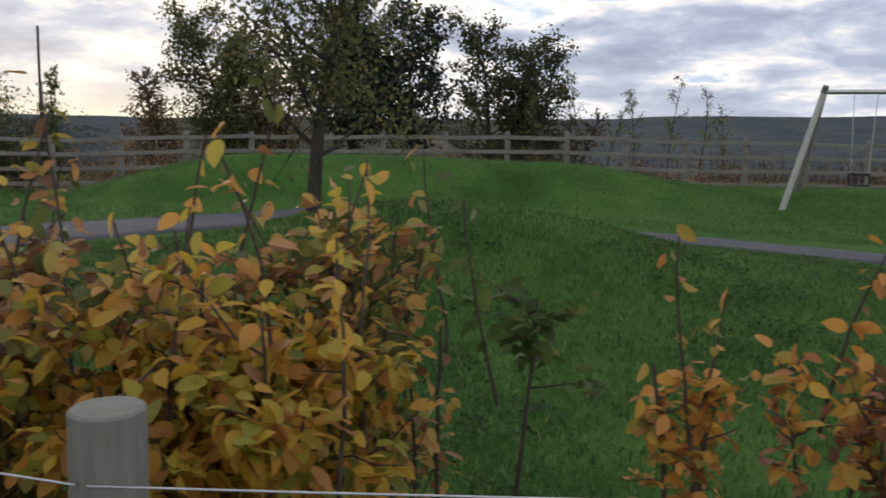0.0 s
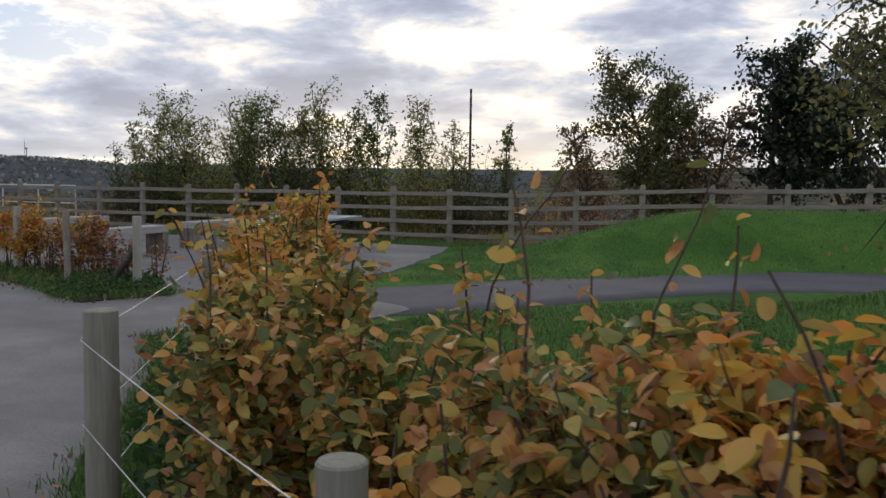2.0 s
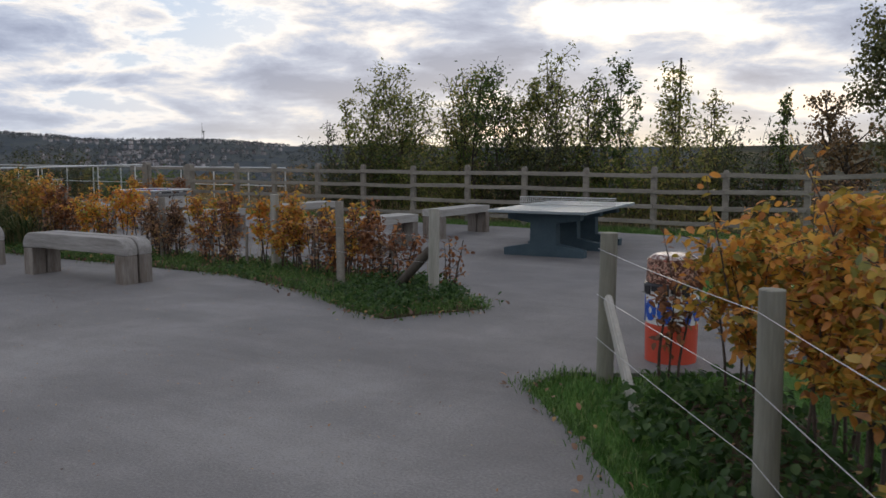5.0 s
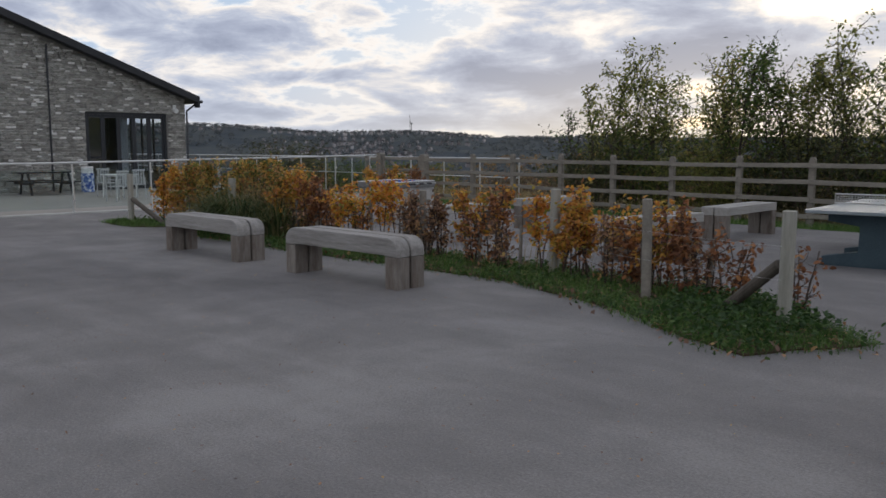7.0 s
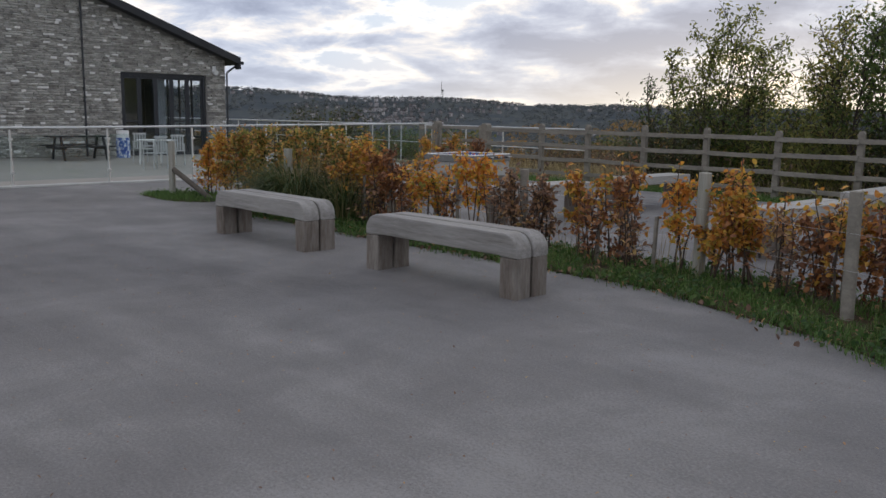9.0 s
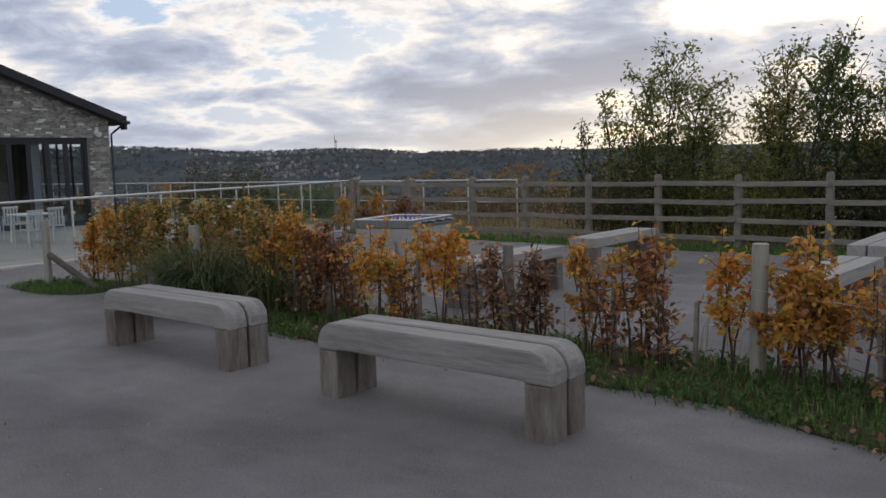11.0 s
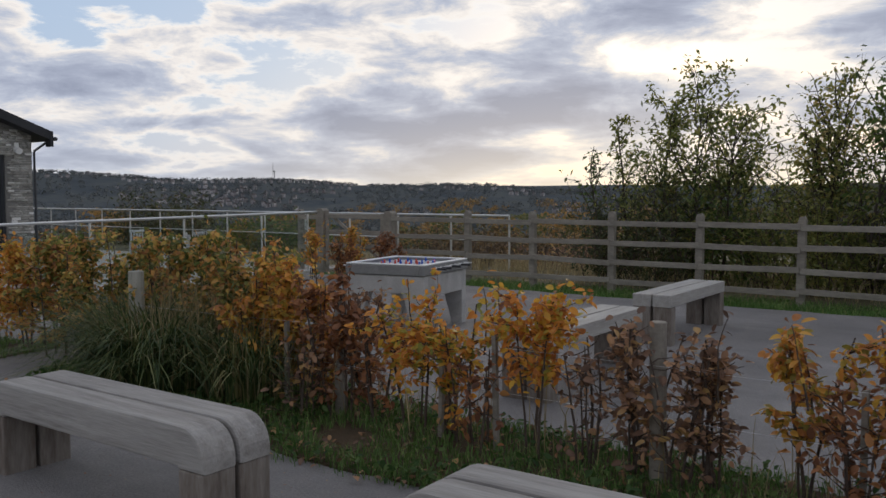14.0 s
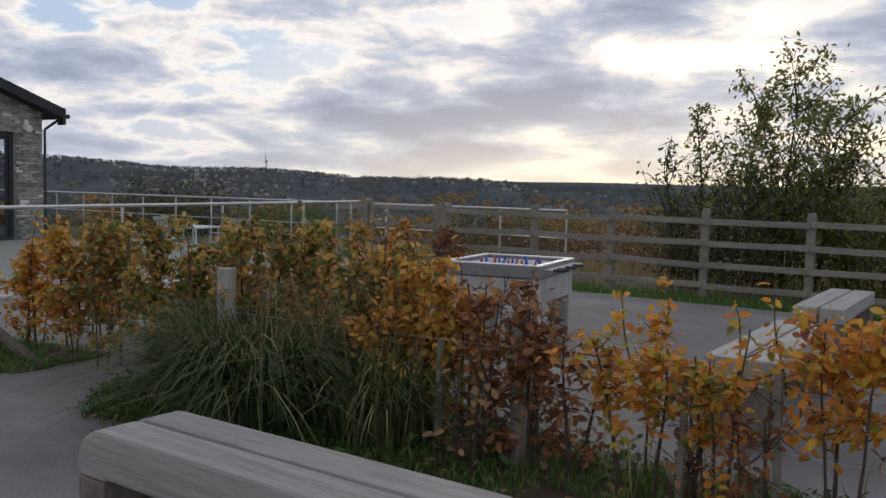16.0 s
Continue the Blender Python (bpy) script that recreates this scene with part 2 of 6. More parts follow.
M["bark"] = surface("bark", [(0.3, (0.035, 0.028, 0.022)), (0.55, (0.075, 0.062, 0.05)), (0.75, (0.13, 0.11, 0.09))], 0.92, 6, 30, 0.9, 0.02, stretch=(2, 2, 0.5))
M["twig"] = surface("brown_twig", [(0.3, (0.045, 0.032, 0.026)), (0.7, (0.12, 0.09, 0.07))], 0.85, 9, 50, 0.4, 0.004)
M["steel"] = surface("brushed_steel", [(0.3, (0.50, 0.50, 0.49)), (0.7, (0.68, 0.68, 0.66))], 0.38, 3, 80, 0.1, 0.001, metal=0.85)
M["wire"] = surface("galvanised_wire", [(0.3, (0.42, 0.42, 0.43)), (0.7, (0.62, 0.62, 0.62))], 0.45, 20, 120, 0.1, 0.001, metal=0.7)
M["teal"] = surface("teal_painted_concrete", [(0.3, (0.034, 0.060, 0.078)), (0.7, (0.066, 0.102, 0.122))], 0.6, 3, 40, 0.2, 0.003)
M["table_top"] = surface("grey_green_table_top", [(0.3, (0.20, 0.235, 0.25)), (0.7, (0.29, 0.33, 0.345))], 0.38, 2, 60, 0.1, 0.002, spec=0.4)
M["concrete"] = surface("cast_concrete", [(0.3, (0.34, 0.33, 0.31)), (0.55, (0.46, 0.45, 0.43)), (0.75, (0.58, 0.57, 0.55))], 0.8, 4, 60, 0.3, 0.004, worn=(2.2, (0.27, 0.26, 0.235), 0.5))
M["grey_concrete"] = surface("dark_concrete", [(0.3, (0.16, 0.16, 0.155)), (0.7, (0.27, 0.27, 0.262))], 0.8, 4, 60, 0.3, 0.004)
M["white"] = plain("white_paint", (0.74, 0.74, 0.72), 0.5)
M["alloy"] = plain("pale_grey_metal_paint", (0.46, 0.46, 0.455), 0.4)
M["red"] = plain("red_orange_paint", (0.62, 0.085, 0.045), 0.45)
M["blue"] = plain("blue_paint", (0.022, 0.10, 0.47), 0.45)
M["choc"] = surface("brown_sprinkled_paint", [(0.42, (0.06, 0.025, 0.018)), (0.5, (0.14, 0.05, 0.03)), (0.53, (0.55, 0.40, 0.30)), (0.6, (0.45, 0.10, 0.07))], 0.5, 30, 75, 0.1, 0.002)
M["sprinkle"] = surface("pale_sprinkled_paint", [(0.40, (0.10, 0.04, 0.03)), (0.48, (0.30, 0.20, 0.17)), (0.52, (0.62, 0.56, 0.52))], 0.5, 22, 60, 0.1, 0.002)
M["black"] = plain("black_plastic", (0.025, 0.025, 0.028), 0.5)
M["frame"] = plain("dark_window_frame", (0.030, 0.033, 0.038), 0.4)
M["roof"] = surface("dark_roof_trim", [(0.3, (0.020, 0.021, 0.024)), (0.7, (0.045, 0.046, 0.050))], 0.6, 2, 40, 0.2, 0.004)
M["render"] = surface("white_render", [(0.3, (0.62, 0.62, 0.62)), (0.7, (0.76, 0.76, 0.76))], 0.85, 0.7, 40, 0.15, 0.003)
M["stone"] = surface("grey_walling_stone", [(0.25, (0.10, 0.098, 0.09)), (0.45, (0.17, 0.165, 0.15)), (0.65, (0.25, 0.24, 0.215)), (0.8, (0.36, 0.35, 0.32))], 0.88, 3, 30, 0.6, 0.012)
M["stone_pale"] = surface("pale_walling_stone", [(0.3, (0.58, 0.57, 0.54)), (0.7, (0.76, 0.75, 0.72))], 0.85, 4, 40, 0.4, 0.006)
M["mortar"] = surface("mortar", [(0.3, (0.14, 0.135, 0.125)), (0.7, (0.23, 0.225, 0.21))], 0.95, 6, 60, 0.5, 0.006)
M["room"] = plain("dim_room_wall", (0.30, 0.29, 0.27), 0.8)
M["glass"] = glass("clear_glass", clear=0.96)
M["window_glass"] = glass("window_glass", (0.80, 0.84, 0.86), clear=0.88, most=0.5)
M["gold"] = leafy("golden_beech_leaf", [(0.0, (0.11, 0.14, 0.03)), (0.18, (0.33, 0.30, 0.045)), (0.45, (0.62, 0.40, 0.05)), (0.72, (0.58, 0.28, 0.05)), (0.88, (0.34, 0.15, 0.05)), (1.0, (0.18, 0.08, 0.04))], 0.45, 0.5)
M["gold_single"] = single_leaf("golden_leaf", [(0.0, (0.46, 0.42, 0.08)), (0.4, (0.68, 0.46, 0.07)), (0.75, (0.68, 0.36, 0.09)), (1.0, (0.54, 0.29, 0.14))])
M["mixed"] = leafy("turning_beech_leaf", [(0.0, (0.054, 0.081, 0.024)), (0.2, (0.124, 0.151, 0.043)), (0.4, (0.270, 0.254, 0.070)), (0.52, (0.518, 0.389, 0.097)), (0.68, (0.626, 0.335, 0.097)), (0.85, (0.410, 0.194, 0.076)), (1.0, (0.151, 0.081, 0.049))], 0.42, 0.5)
M["amber"] = leafy("amber_beech_leaf", [(0.0, (0.118, 0.130, 0.033)), (0.2, (0.330, 0.260, 0.053)), (0.40, (0.684, 0.413, 0.071)), (0.65, (0.661, 0.295, 0.065)), (0.87, (0.378, 0.153, 0.053)), (1.0, (0.153, 0.071, 0.045))], 0.42, 0.5)
M["honey"] = leafy("honey_beech_leaf", [(0.0, (0.138, 0.161, 0.040)), (0.18, (0.345, 0.322, 0.057)), (0.34, (0.690, 0.425, 0.063)), (0.60, (0.713, 0.310, 0.057)), (0.83, (0.529, 0.207, 0.052)), (1.0, (0.196, 0.081, 0.044))], 0.45, 0.5)
# leaf colours lightened and blued: aerial haze painted into the far trees
M["wood_hazed"] = leafy("hazed_tree_leaf", [(0.0, (0.090, 0.105, 0.115)), (0.6, (0.107, 0.122, 0.128)), (0.9, (0.135, 0.138, 0.125)), (1.0, (0.188, 0.156, 0.119))], 0.35)
M["russet"] = leafy("russet_beech_leaf", [(0.0, (0.11, 0.052, 0.032)), (0.4, (0.215, 0.092, 0.046)), (0.75, (0.34, 0.145, 0.058)), (1.0, (0.46, 0.24, 0.075))], 0.3)
M["withered"] = leafy("withered_brown_leaf", [(0.0, (0.102, 0.066, 0.050)), (0.4, (0.216, 0.126, 0.084)), (0.75, (0.408, 0.228, 0.120)), (1.0, (0.480, 0.336, 0.102))], 0.3)
M["green"] = leafy("green_leaf", [(0.0, (0.04, 0.07, 0.02)), (0.5, (0.085, 0.135, 0.035)), (0.85, (0.14, 0.18, 0.045)), (1.0, (0.30, 0.24, 0.06))])
M["weed"] = leafy("weed_leaf", [(0.0, (0.022, 0.050, 0.014)), (0.6, (0.052, 0.108, 0.027)), (1.0, (0.115, 0.175, 0.05))])
M["willow"] = leafy("olive_sapling_leaf", [(0.0, (0.098, 0.127, 0.044)), (0.5, (0.207, 0.230, 0.069)), (0.85, (0.345, 0.322, 0.098)), (1.0, (0.529, 0.380, 0.127))], 0.6)
M["dark_leaf"] = leafy("dark_tree_leaf", [(0.0, (0.03, 0.042, 0.018)), (0.6, (0.06, 0.075, 0.03)), (0.9, (0.11, 0.11, 0.042)), (1.0, (0.20, 0.14, 0.05))], 0.35)
M["olive"] = leafy("olive_tree_leaf", [(0.0, (0.06, 0.075, 0.032)), (0.55, (0.135, 0.145, 0.056)), (0.9, (0.21, 0.19, 0.07)), (1.0, (0.32, 0.21, 0.07))], 0.45)
M["pine"] = leafy("pine_needle", [(0.0, (0.012, 0.022, 0.012)), (1.0, (0.035, 0.05, 0.024))], 0.1)
M["autumn"] = leafy("rusty_scrub_leaf", [(0.0, (0.07, 0.055, 0.03)), (0.5, (0.15, 0.10, 0.05)), (1.0, (0.25, 0.15, 0.06))], 0.25)
M["blade"] = leafy("grass_blade", [(0.0, (0.035, 0.078, 0.016)), (0.5, (0.078, 0.158, 0.032)), (0.85, (0.15, 0.255, 0.065)), (1.0, (0.28, 0.29, 0.12))], 0.3)
M["straw"] = leafy("straw_blade", [(0.0, (0.14, 0.12, 0.06)), (0.5, (0.28, 0.22, 0.11)), (1.0, (0.42, 0.34, 0.19))], 0.3)
M["tussock"] = leafy("tussock_blade", [(0.0, (0.024, 0.045, 0.014)), (0.45, (0.062, 0.098, 0.030)), (0.72, (0.14, 0.165, 0.055)), (0.9, (0.26, 0.235, 0.10)), (1.0, (0.36, 0.29, 0.15))], 0.3)
M["house_wall"] = surface("pale_house_wall", [(0.35, (0.14, 0.13, 0.13)), (0.50, (0.24, 0.225, 0.225)), (0.62, (0.50, 0.48, 0.47))], 0.9, 0.02, 0.3, 0.0, 0.01)
M["house_roof"] = surface("slate_roof", [(0.3, (0.05, 0.045, 0.048)), (0.7, (0.11, 0.085, 0.08))], 0.9, 0.01, 0.05, 0.0, 0.01)


# ---- building blocks ----
def arrays_mesh(name, verts, faces, mats=(), index=None):
    """A mesh from arrays of vertices and of equal-sized faces."""
    me = bpy.data.meshes.new(name)
    verts, faces = np.asarray(verts, dtype=np.float32), np.asarray(faces, dtype=np.int32)
    k = faces.shape[1]
    me.vertices.add(len(verts))
    me.vertices.foreach_set("co", verts.ravel())
    me.loops.add(faces.size)
    me.loops.foreach_set("vertex_index", faces.ravel())
    me.polygons.add(len(faces))
    me.polygons.foreach_set("loop_start", np.arange(0, faces.size, k, dtype=np.int32))
    me.polygons.foreach_set("loop_total", np.full(len(faces), k, dtype=np.int32))
    for m in mats:
        me.materials.append(m)
    if index is not None:
        me.polygons.foreach_set("material_index", np.asarray(index, dtype=np.int32))
    me.update(calc_edges=True)
    return me


def part(name, bm, material, parent=None, label="", smooth=False):
    """Links a bmesh or a mesh as one object, under a thing or a part."""
    if isinstance(bm, bmesh.types.BMesh):
        me = bpy.data.meshes.new(name)
        bm.to_mesh(me)
        bm.free()
    else:
        me = bm
    if material is not None and not me.materials:
        me.materials.append(material)
    if smooth:
        me.polygons.foreach_set("use_smooth", np.ones(len(me.polygons), dtype=bool))
    ob = new(name, me)
    if parent is not None:
        ob.parent = parent
    if label:
        tagged(ob, label)
    return ob


def root(name, x, y, z, turn=0.0, label="", category="", group="", kind=""):
    ob = new(name)
    ob.matrix_basis = pose(x, y, z, 0, 0, turn)
    ob.empty_display_size = 0.1
    return tagged(ob, label, category, group, kind)


def box(x0, x1, y0, y1, z0, z1, bevel=0.0, segments=1):
    bm = bmesh.new()
    bmesh.ops.create_cube(bm, size=1.0, matrix=Matrix.Translation(((x0 + x1) / 2, (y0 + y1) / 2, (z0 + z1) / 2)) @ Matrix.Diagonal((x1 - x0, y1 - y0, z1 - z0, 1)))
    if bevel:
        bmesh.ops.bevel(bm, geom=bm.edges[:], offset=bevel, segments=segments, affect="EDGES", profile=0.6)
    return bm


def prism(outline, axis, a, b, bevel=0.0):
    """An outline drawn in the plane across an axis, from a to b along it."""
    bm = bmesh.new()
    put = {"x": lambda u, v, w: (w, u, v), "y": lambda u, v, w: (u, w, v), "z": lambda u, v, w: (u, v, w)}[axis]
    low = [bm.verts.new(put(u, v, a)) for u, v in outline]
    high = [bm.verts.new(put(u, v, b)) for u, v in outline]
    bm.faces.new(low), bm.faces.new(high)
    for i in range(len(outline)):
        j = (i + 1) % len(outline)
        bm.faces.new((low[i], low[j], high[j], high[i]))
    bmesh.ops.recalc_face_normals(bm, faces=bm.faces[:])
    if bevel:
        ends = [e for e in bm.edges if abs(e.verts[0].co["xyz".index(axis)] - e.verts[1].co["xyz".index(axis)]) < 1e-6]
        bmesh.ops.bevel(bm, geom=ends, offset=bevel, segments=2, affect="EDGES", profile=0.6)
    return bm


def tube_arrays(points, radii, sides=5):
    """Vertices and quads of a tapering tube along points."""
    pts = np.asarray(points, dtype=float)
    radii = np.broadcast_to(np.asarray(radii, dtype=float), (len(pts),))
    tang = np.gradient(pts, axis=0)
    tang /= np.linalg.norm(tang, axis=1, keepdims=True) + 1e-9
    ref = np.array([0.31, 0.95, 0.05]) if abs(tang[0] @ np.array([0.31, 0.95, 0.05])) < 0.9 else np.array([1.0, 0, 0])
    u = np.cross(tang, ref)
    u /= np.linalg.norm(u, axis=1, keepdims=True) + 1e-9
    w = np.cross(tang, u)
    ang = np.linspace(0, 2 * np.pi, sides, endpoint=False)
    ring = pts[:, None, :] + radii[:, None, None] * (np.cos(ang)[None, :, None] * u[:, None, :] + np.sin(ang)[None, :, None] * w[:, None, :])
    i = np.arange(len(pts) - 1)[:, None] * sides
    k = np.arange(sides)[None, :]
    k2 = (k + 1) % sides
    faces = np.stack([i + k, i + k2, i + sides + k2, i + sides + k], axis=-1).reshape(-1, 4)
    return ring.reshape(-1, 3), faces


class Sticks:
    """Gathers tubes into one mesh."""

    def __init__(self):
        self.v, self.f, self.n = [], [], 0

    def add(self, points, radii, sides=5):
        v, f = tube_arrays(points, radii, sides)
        self.v.append(v), self.f.append(f + self.n)
        self.n += len(v)

    def mesh(self, name, material):
        me = arrays_mesh(name, np.concatenate(self.v), np.concatenate(self.f), (material,))
        me.polygons.foreach_set("use_smooth", np.ones(len(me.polygons), dtype=bool))
        return me


def rod(a, b, radius, sides=10, cap=True):
    """A round bar from a to b as a bmesh, with its ends closed."""
    bm = bmesh.new()
    a, b = Vector(a), Vector(b)
    m = Matrix.Translation((a + b) / 2) @ (b - a).to_track_quat("Z", "Y").to_matrix().to_4x4()
    bmesh.ops.create_cone(bm, cap_ends=cap, segments=sides, radius1=radius, radius2=radius, depth=(b - a).length, matrix=m)
    return bm


LEAF = np.array([(0, 0, 0), (0, 0.34, -0.02), (0, 0.66, -0.03), (0, 1.0, -0.14)] + [(k * x, y, z) for k in (-1, 1) for x, y, z in ((0.15, 0.09, 0.04), (0.27, 0.30, 0.08), (0.28, 0.54, 0.06), (0.18, 0.80, 0.0))])
LEAF_F = np.array([(0, 1, 4), (4, 1, 5), (5, 1, 6), (1, 2, 6), (6, 2, 7), (7, 2, 3), (0, 8, 1), (8, 9, 1), (9, 10, 1), (1, 10, 2), (10, 11, 2), (11, 3, 2)])
SLIM = np.array([(0, 0, 0), (-0.16, 0.45, 0.04), (0.16, 0.45, 0.04), (0, 1.0, -0.05)])
SLIM_F = np.array([(0, 2, 1), (1, 2, 3)])
BROAD = np.array([(0, 0, 0), (-0.25, 0.45, 0.05), (0.25, 0.45, 0.05), (0, 1.0, -0.06)])
TUFT = np.array([(0, 0, 0), (-0.34, 0.5, 0.05), (0.34, 0.5, 0.05), (0, 1.0, -0.05)])


def turns(rng, n, flat=0.5, droop=0.2):
    """Random frames for leaves: their length points anywhere outward, their face mostly up."""
    az = rng.uniform(0, 2 * np.pi, n)
    el = rng.normal(-droop, 0.55, n)
    y = np.stack([np.cos(az) * np.cos(el), np.sin(az) * np.cos(el), np.sin(el)], axis=1)
    up = np.array([0, 0, 1.0]) + rng.normal(0, flat, (n, 3))
    x = np.cross(y, up)
    x /= np.linalg.norm(x, axis=1, keepdims=True) + 1e-9
    z = np.cross(x, y)
    return np.stack([x, y, z], axis=1)


def leaves_mesh(name, rng, pos, size, material, shape=LEAF, faces=LEAF_F, flat=0.6, droop=0.25):
    pos = np.asarray(pos)
    n = len(pos)
    size = np.broadcast_to(size, (n,)) * rng.uniform(0.65, 1.25, n)
    fr = turns(rng, n, flat, droop)
    v = np.einsum("kj,njc->nkc", shape, fr) * size[:, None, None] + pos[:, None, :]
    f = faces[None, :, :] + (np.arange(n) * len(shape))[:, None, None]
    return arrays_mesh(name, v.reshape(-1, 3), f.reshape(-1, 3), (material,))


def blades_mesh(name, rng, pos, height, width, material, lean=0.35):
    """Grass: each blade is a bent, pointed strip."""
    pos = np.asarray(pos)
    n = len(pos)
    h = np.broadcast_to(height, (n,)) * rng.uniform(0.55, 1.3, n)
    az = rng.uniform(0, 2 * np.pi, n)
    side = np.stack([np.cos(az), np.sin(az), np.zeros(n)], axis=1) * (width / 2)
    bend = rng.uniform(0, 2 * np.pi, n)
    tip = np.stack([np.cos(bend), np.sin(bend), np.zeros(n)], axis=1) * (h * rng.uniform(0.2, 1, n) * lean)[:, None]
    up = np.array([0, 0, 1.0])
    mid = pos + tip * 0.35 + up * (h * 0.6)[:, None]
    top = pos + tip + up * (h * (1 - 0.3 * lean))[:, None]
    v = np.stack([pos - side, pos + side, mid - side * 0.7, mid + side * 0.7, top], axis=1).reshape(-1, 3)
    f = np.array([(0, 1, 3), (0, 3, 2), (2, 3, 4)])[None] + (np.arange(n) * 5)[:, None, None]
    return arrays_mesh(name, v, f.reshape(-1, 3), (material,))


def smooth(a, b, x):
    t = np.clip((np.asarray(x, dtype=float) - a) / (b - a), 0, 1)
    return t * t * (3 - 2 * t)


# ---- the lie of the land ----
def lawn_height(x, y):
    """Terrace level is 0; the lawn has a tree hump and a long mound before the fence."""
    x, y = np.asarray(x, dtype=float), np.asarray(y, dtype=float)
    hump = 0.86 * np.exp(-(((x - 0.6) / 3.0) ** 2) - ((y - 8.7) / 2.2) ** 2)
    crest = smooth(-8.2, -2.8, x) * (1 - 0.2 * smooth(-1.0, 4.0, x)) * (1 - 0.62 * smooth(3.6, 8.0, x))
    mound = 1.05 * crest * np.exp(-((y - 18.7) / np.where(y < 18.7, 1.55, 1.2)) ** 2)
    rise = 0.16 * smooth(-3, 6, x) * smooth(15, 18.5, y) * (1 - smooth(40, 90, x))
    return (hump + mound + rise) * (1 - smooth(21.5, 25, y)) + rise * 0.5 * smooth(21.5, 25, y)


def land_height(x, y):
    x, y = np.asarray(x, dtype=float), np.asarray(y, dtype=float)
    d = np.maximum(y - 21.0, 0) + np.maximum(-x - 75, 0)
    r = np.hypot(x + 10, y - 10)
    fall = -1.6 * smooth(0, 22, d) - 6 * smooth(15, 90, d) - 8 * smooth(70, 330, d) - 12 * smooth(250, 750, d)
    az = np.arctan2(-(x + 10), y - 10)
    town = 62 * smooth(780, 1500, r) * (1 - 0.25 * smooth(1600, 2000, r)) * smooth(0.15, 0.5, az) * (0.62 + 0.38 * smooth(0.5, 1.1, az))
    east = (40 + 36 * smooth(0.12, 0.42, -az)) * smooth(900, 2000, r) * (1 - smooth(-0.1, 0.5, az))
    mid = 16 * smooth(1200, 2600, r) * np.exp(-((az - 0.1) / 0.4) ** 2)
    ridge = 34 * smooth(2300, 3600, r)
    wave = 5 * smooth(500, 1300, r) * (np.sin(x / 170.0 + 1.3) * np.cos(y / 230.0) + 0.6 * np.sin(x / 71.0 + y / 93.0))
    return lawn_height(x, y) + fall + (town + east + mid + ridge + wave) * smooth(0, 400, d)


def spread(lo, hi, step, reach, growth):
    inner = list(np.arange(lo, hi + step / 2, step))
    left, right, s = [lo], [hi], step
    while right[-1] < hi + reach:
        s *= growth
        right.append(right[-1] + s), left.append(left[-1] - s)
    return np.array(left[:0:-1] + inner + right[1:])


def make_ground():
    xs, ys = spread(-32, 14, 0.4, 4300, 1.085), spread(0, 24, 0.4, 4300, 1.085)
    gx, gy = np.meshgrid(xs, ys)
    gz = land_height(gx, gy) - 0.03
    nx = len(xs)
    i = (np.arange(len(ys) - 1)[:, None] * nx + np.arange(nx - 1)[None, :]).ravel()
    faces = np.stack([i, i + 1, i + nx + 1, i + nx], axis=1)
    cx, cy = (xs[:-1] + xs[1:]) / 2, (ys[:-1] + ys[1:]) / 2
    mx, my = np.meshgrid(cx, cy)
    kind = np.zeros(mx.shape, dtype=int)
    kind[my > 20.5] = 1
    kind[np.hypot(mx, my) > 160] = 2
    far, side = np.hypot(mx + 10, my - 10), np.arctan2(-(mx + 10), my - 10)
    # hill ground beyond 520 m takes the haze-tinted colour
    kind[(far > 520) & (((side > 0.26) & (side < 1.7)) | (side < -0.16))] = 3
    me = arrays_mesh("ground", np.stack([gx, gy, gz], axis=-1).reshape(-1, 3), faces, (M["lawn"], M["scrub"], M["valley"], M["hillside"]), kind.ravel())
    me.polygons.foreach_set("use_smooth", np.ones(len(faces), dtype=bool))
    tagged(new("ground", me), "green mown lawn falling away to rough pasture and a wide valley", "ground", kind="structure")


make_ground()


def sheet(name, outline, z, depth, material, label, category, wobble=0.05, seed=1, step=0.16):
    """A flat surface with a slightly uneven edge and a real thickness."""
    pts = []
    for (x0, y0), (x1, y1) in zip(outline, outline[1:] + outline[:1]):
        k = max(1, int(math.hypot(x1 - x0, y1 - y0) / step)) if max(abs(x0), abs(x1)) < 45 else 1
        for j in range(k):
            s = j / k
            px, py = x0 + (x1 - x0) * s, y0 + (y1 - y0) * s
            off = [wobble * 2.2 * noise.noise(Vector((px * 1.6 + seed, py * 1.6, q * 9.0))) + wobble * noise.noise(Vector((px * 5, py * 5, q * 9.0))) for q in (0, 1)] if k > 1 else (0, 0)
            pts.append((x0 + (x1 - x0) * s + off[0], y0 + (y1 - y0) * s + off[1]))
    bm = prism(pts, "z", z - depth, z)
    ob = part(name, bm, material)
    return tagged(ob, label, category, kind="structure")


VERGE = [(9.0, -1.3), (4.0, -0.3), (1.0, 0.55), (-0.6, 0.95), (-2.4, 1.65), (-4.0, 2.75), (-5.2, 4.15), (-6.5, 6.3), (-7.2, 7.05), (-7.62, 7.53), (-7.5, 8.0)]
sheet("pavement", [(-27.4, -14), (9, -14)] + VERGE + [(-6.9, 8.4), (-6.2, 8.9), (-5.9, 10.2), (-8.3, 12.0), (-8.0, 12.9), (-7.9, 14.0), (-8.6, 18.3), (-8.9, 19.2), (-11.0, 19.45), (-20.0, 19.5), (-27.4, 19.7)],
      0.0, 0.12, M["tarmac"], "pale grey worn tarmac paving with faint tyre scuffs", "pavement", 0.05)
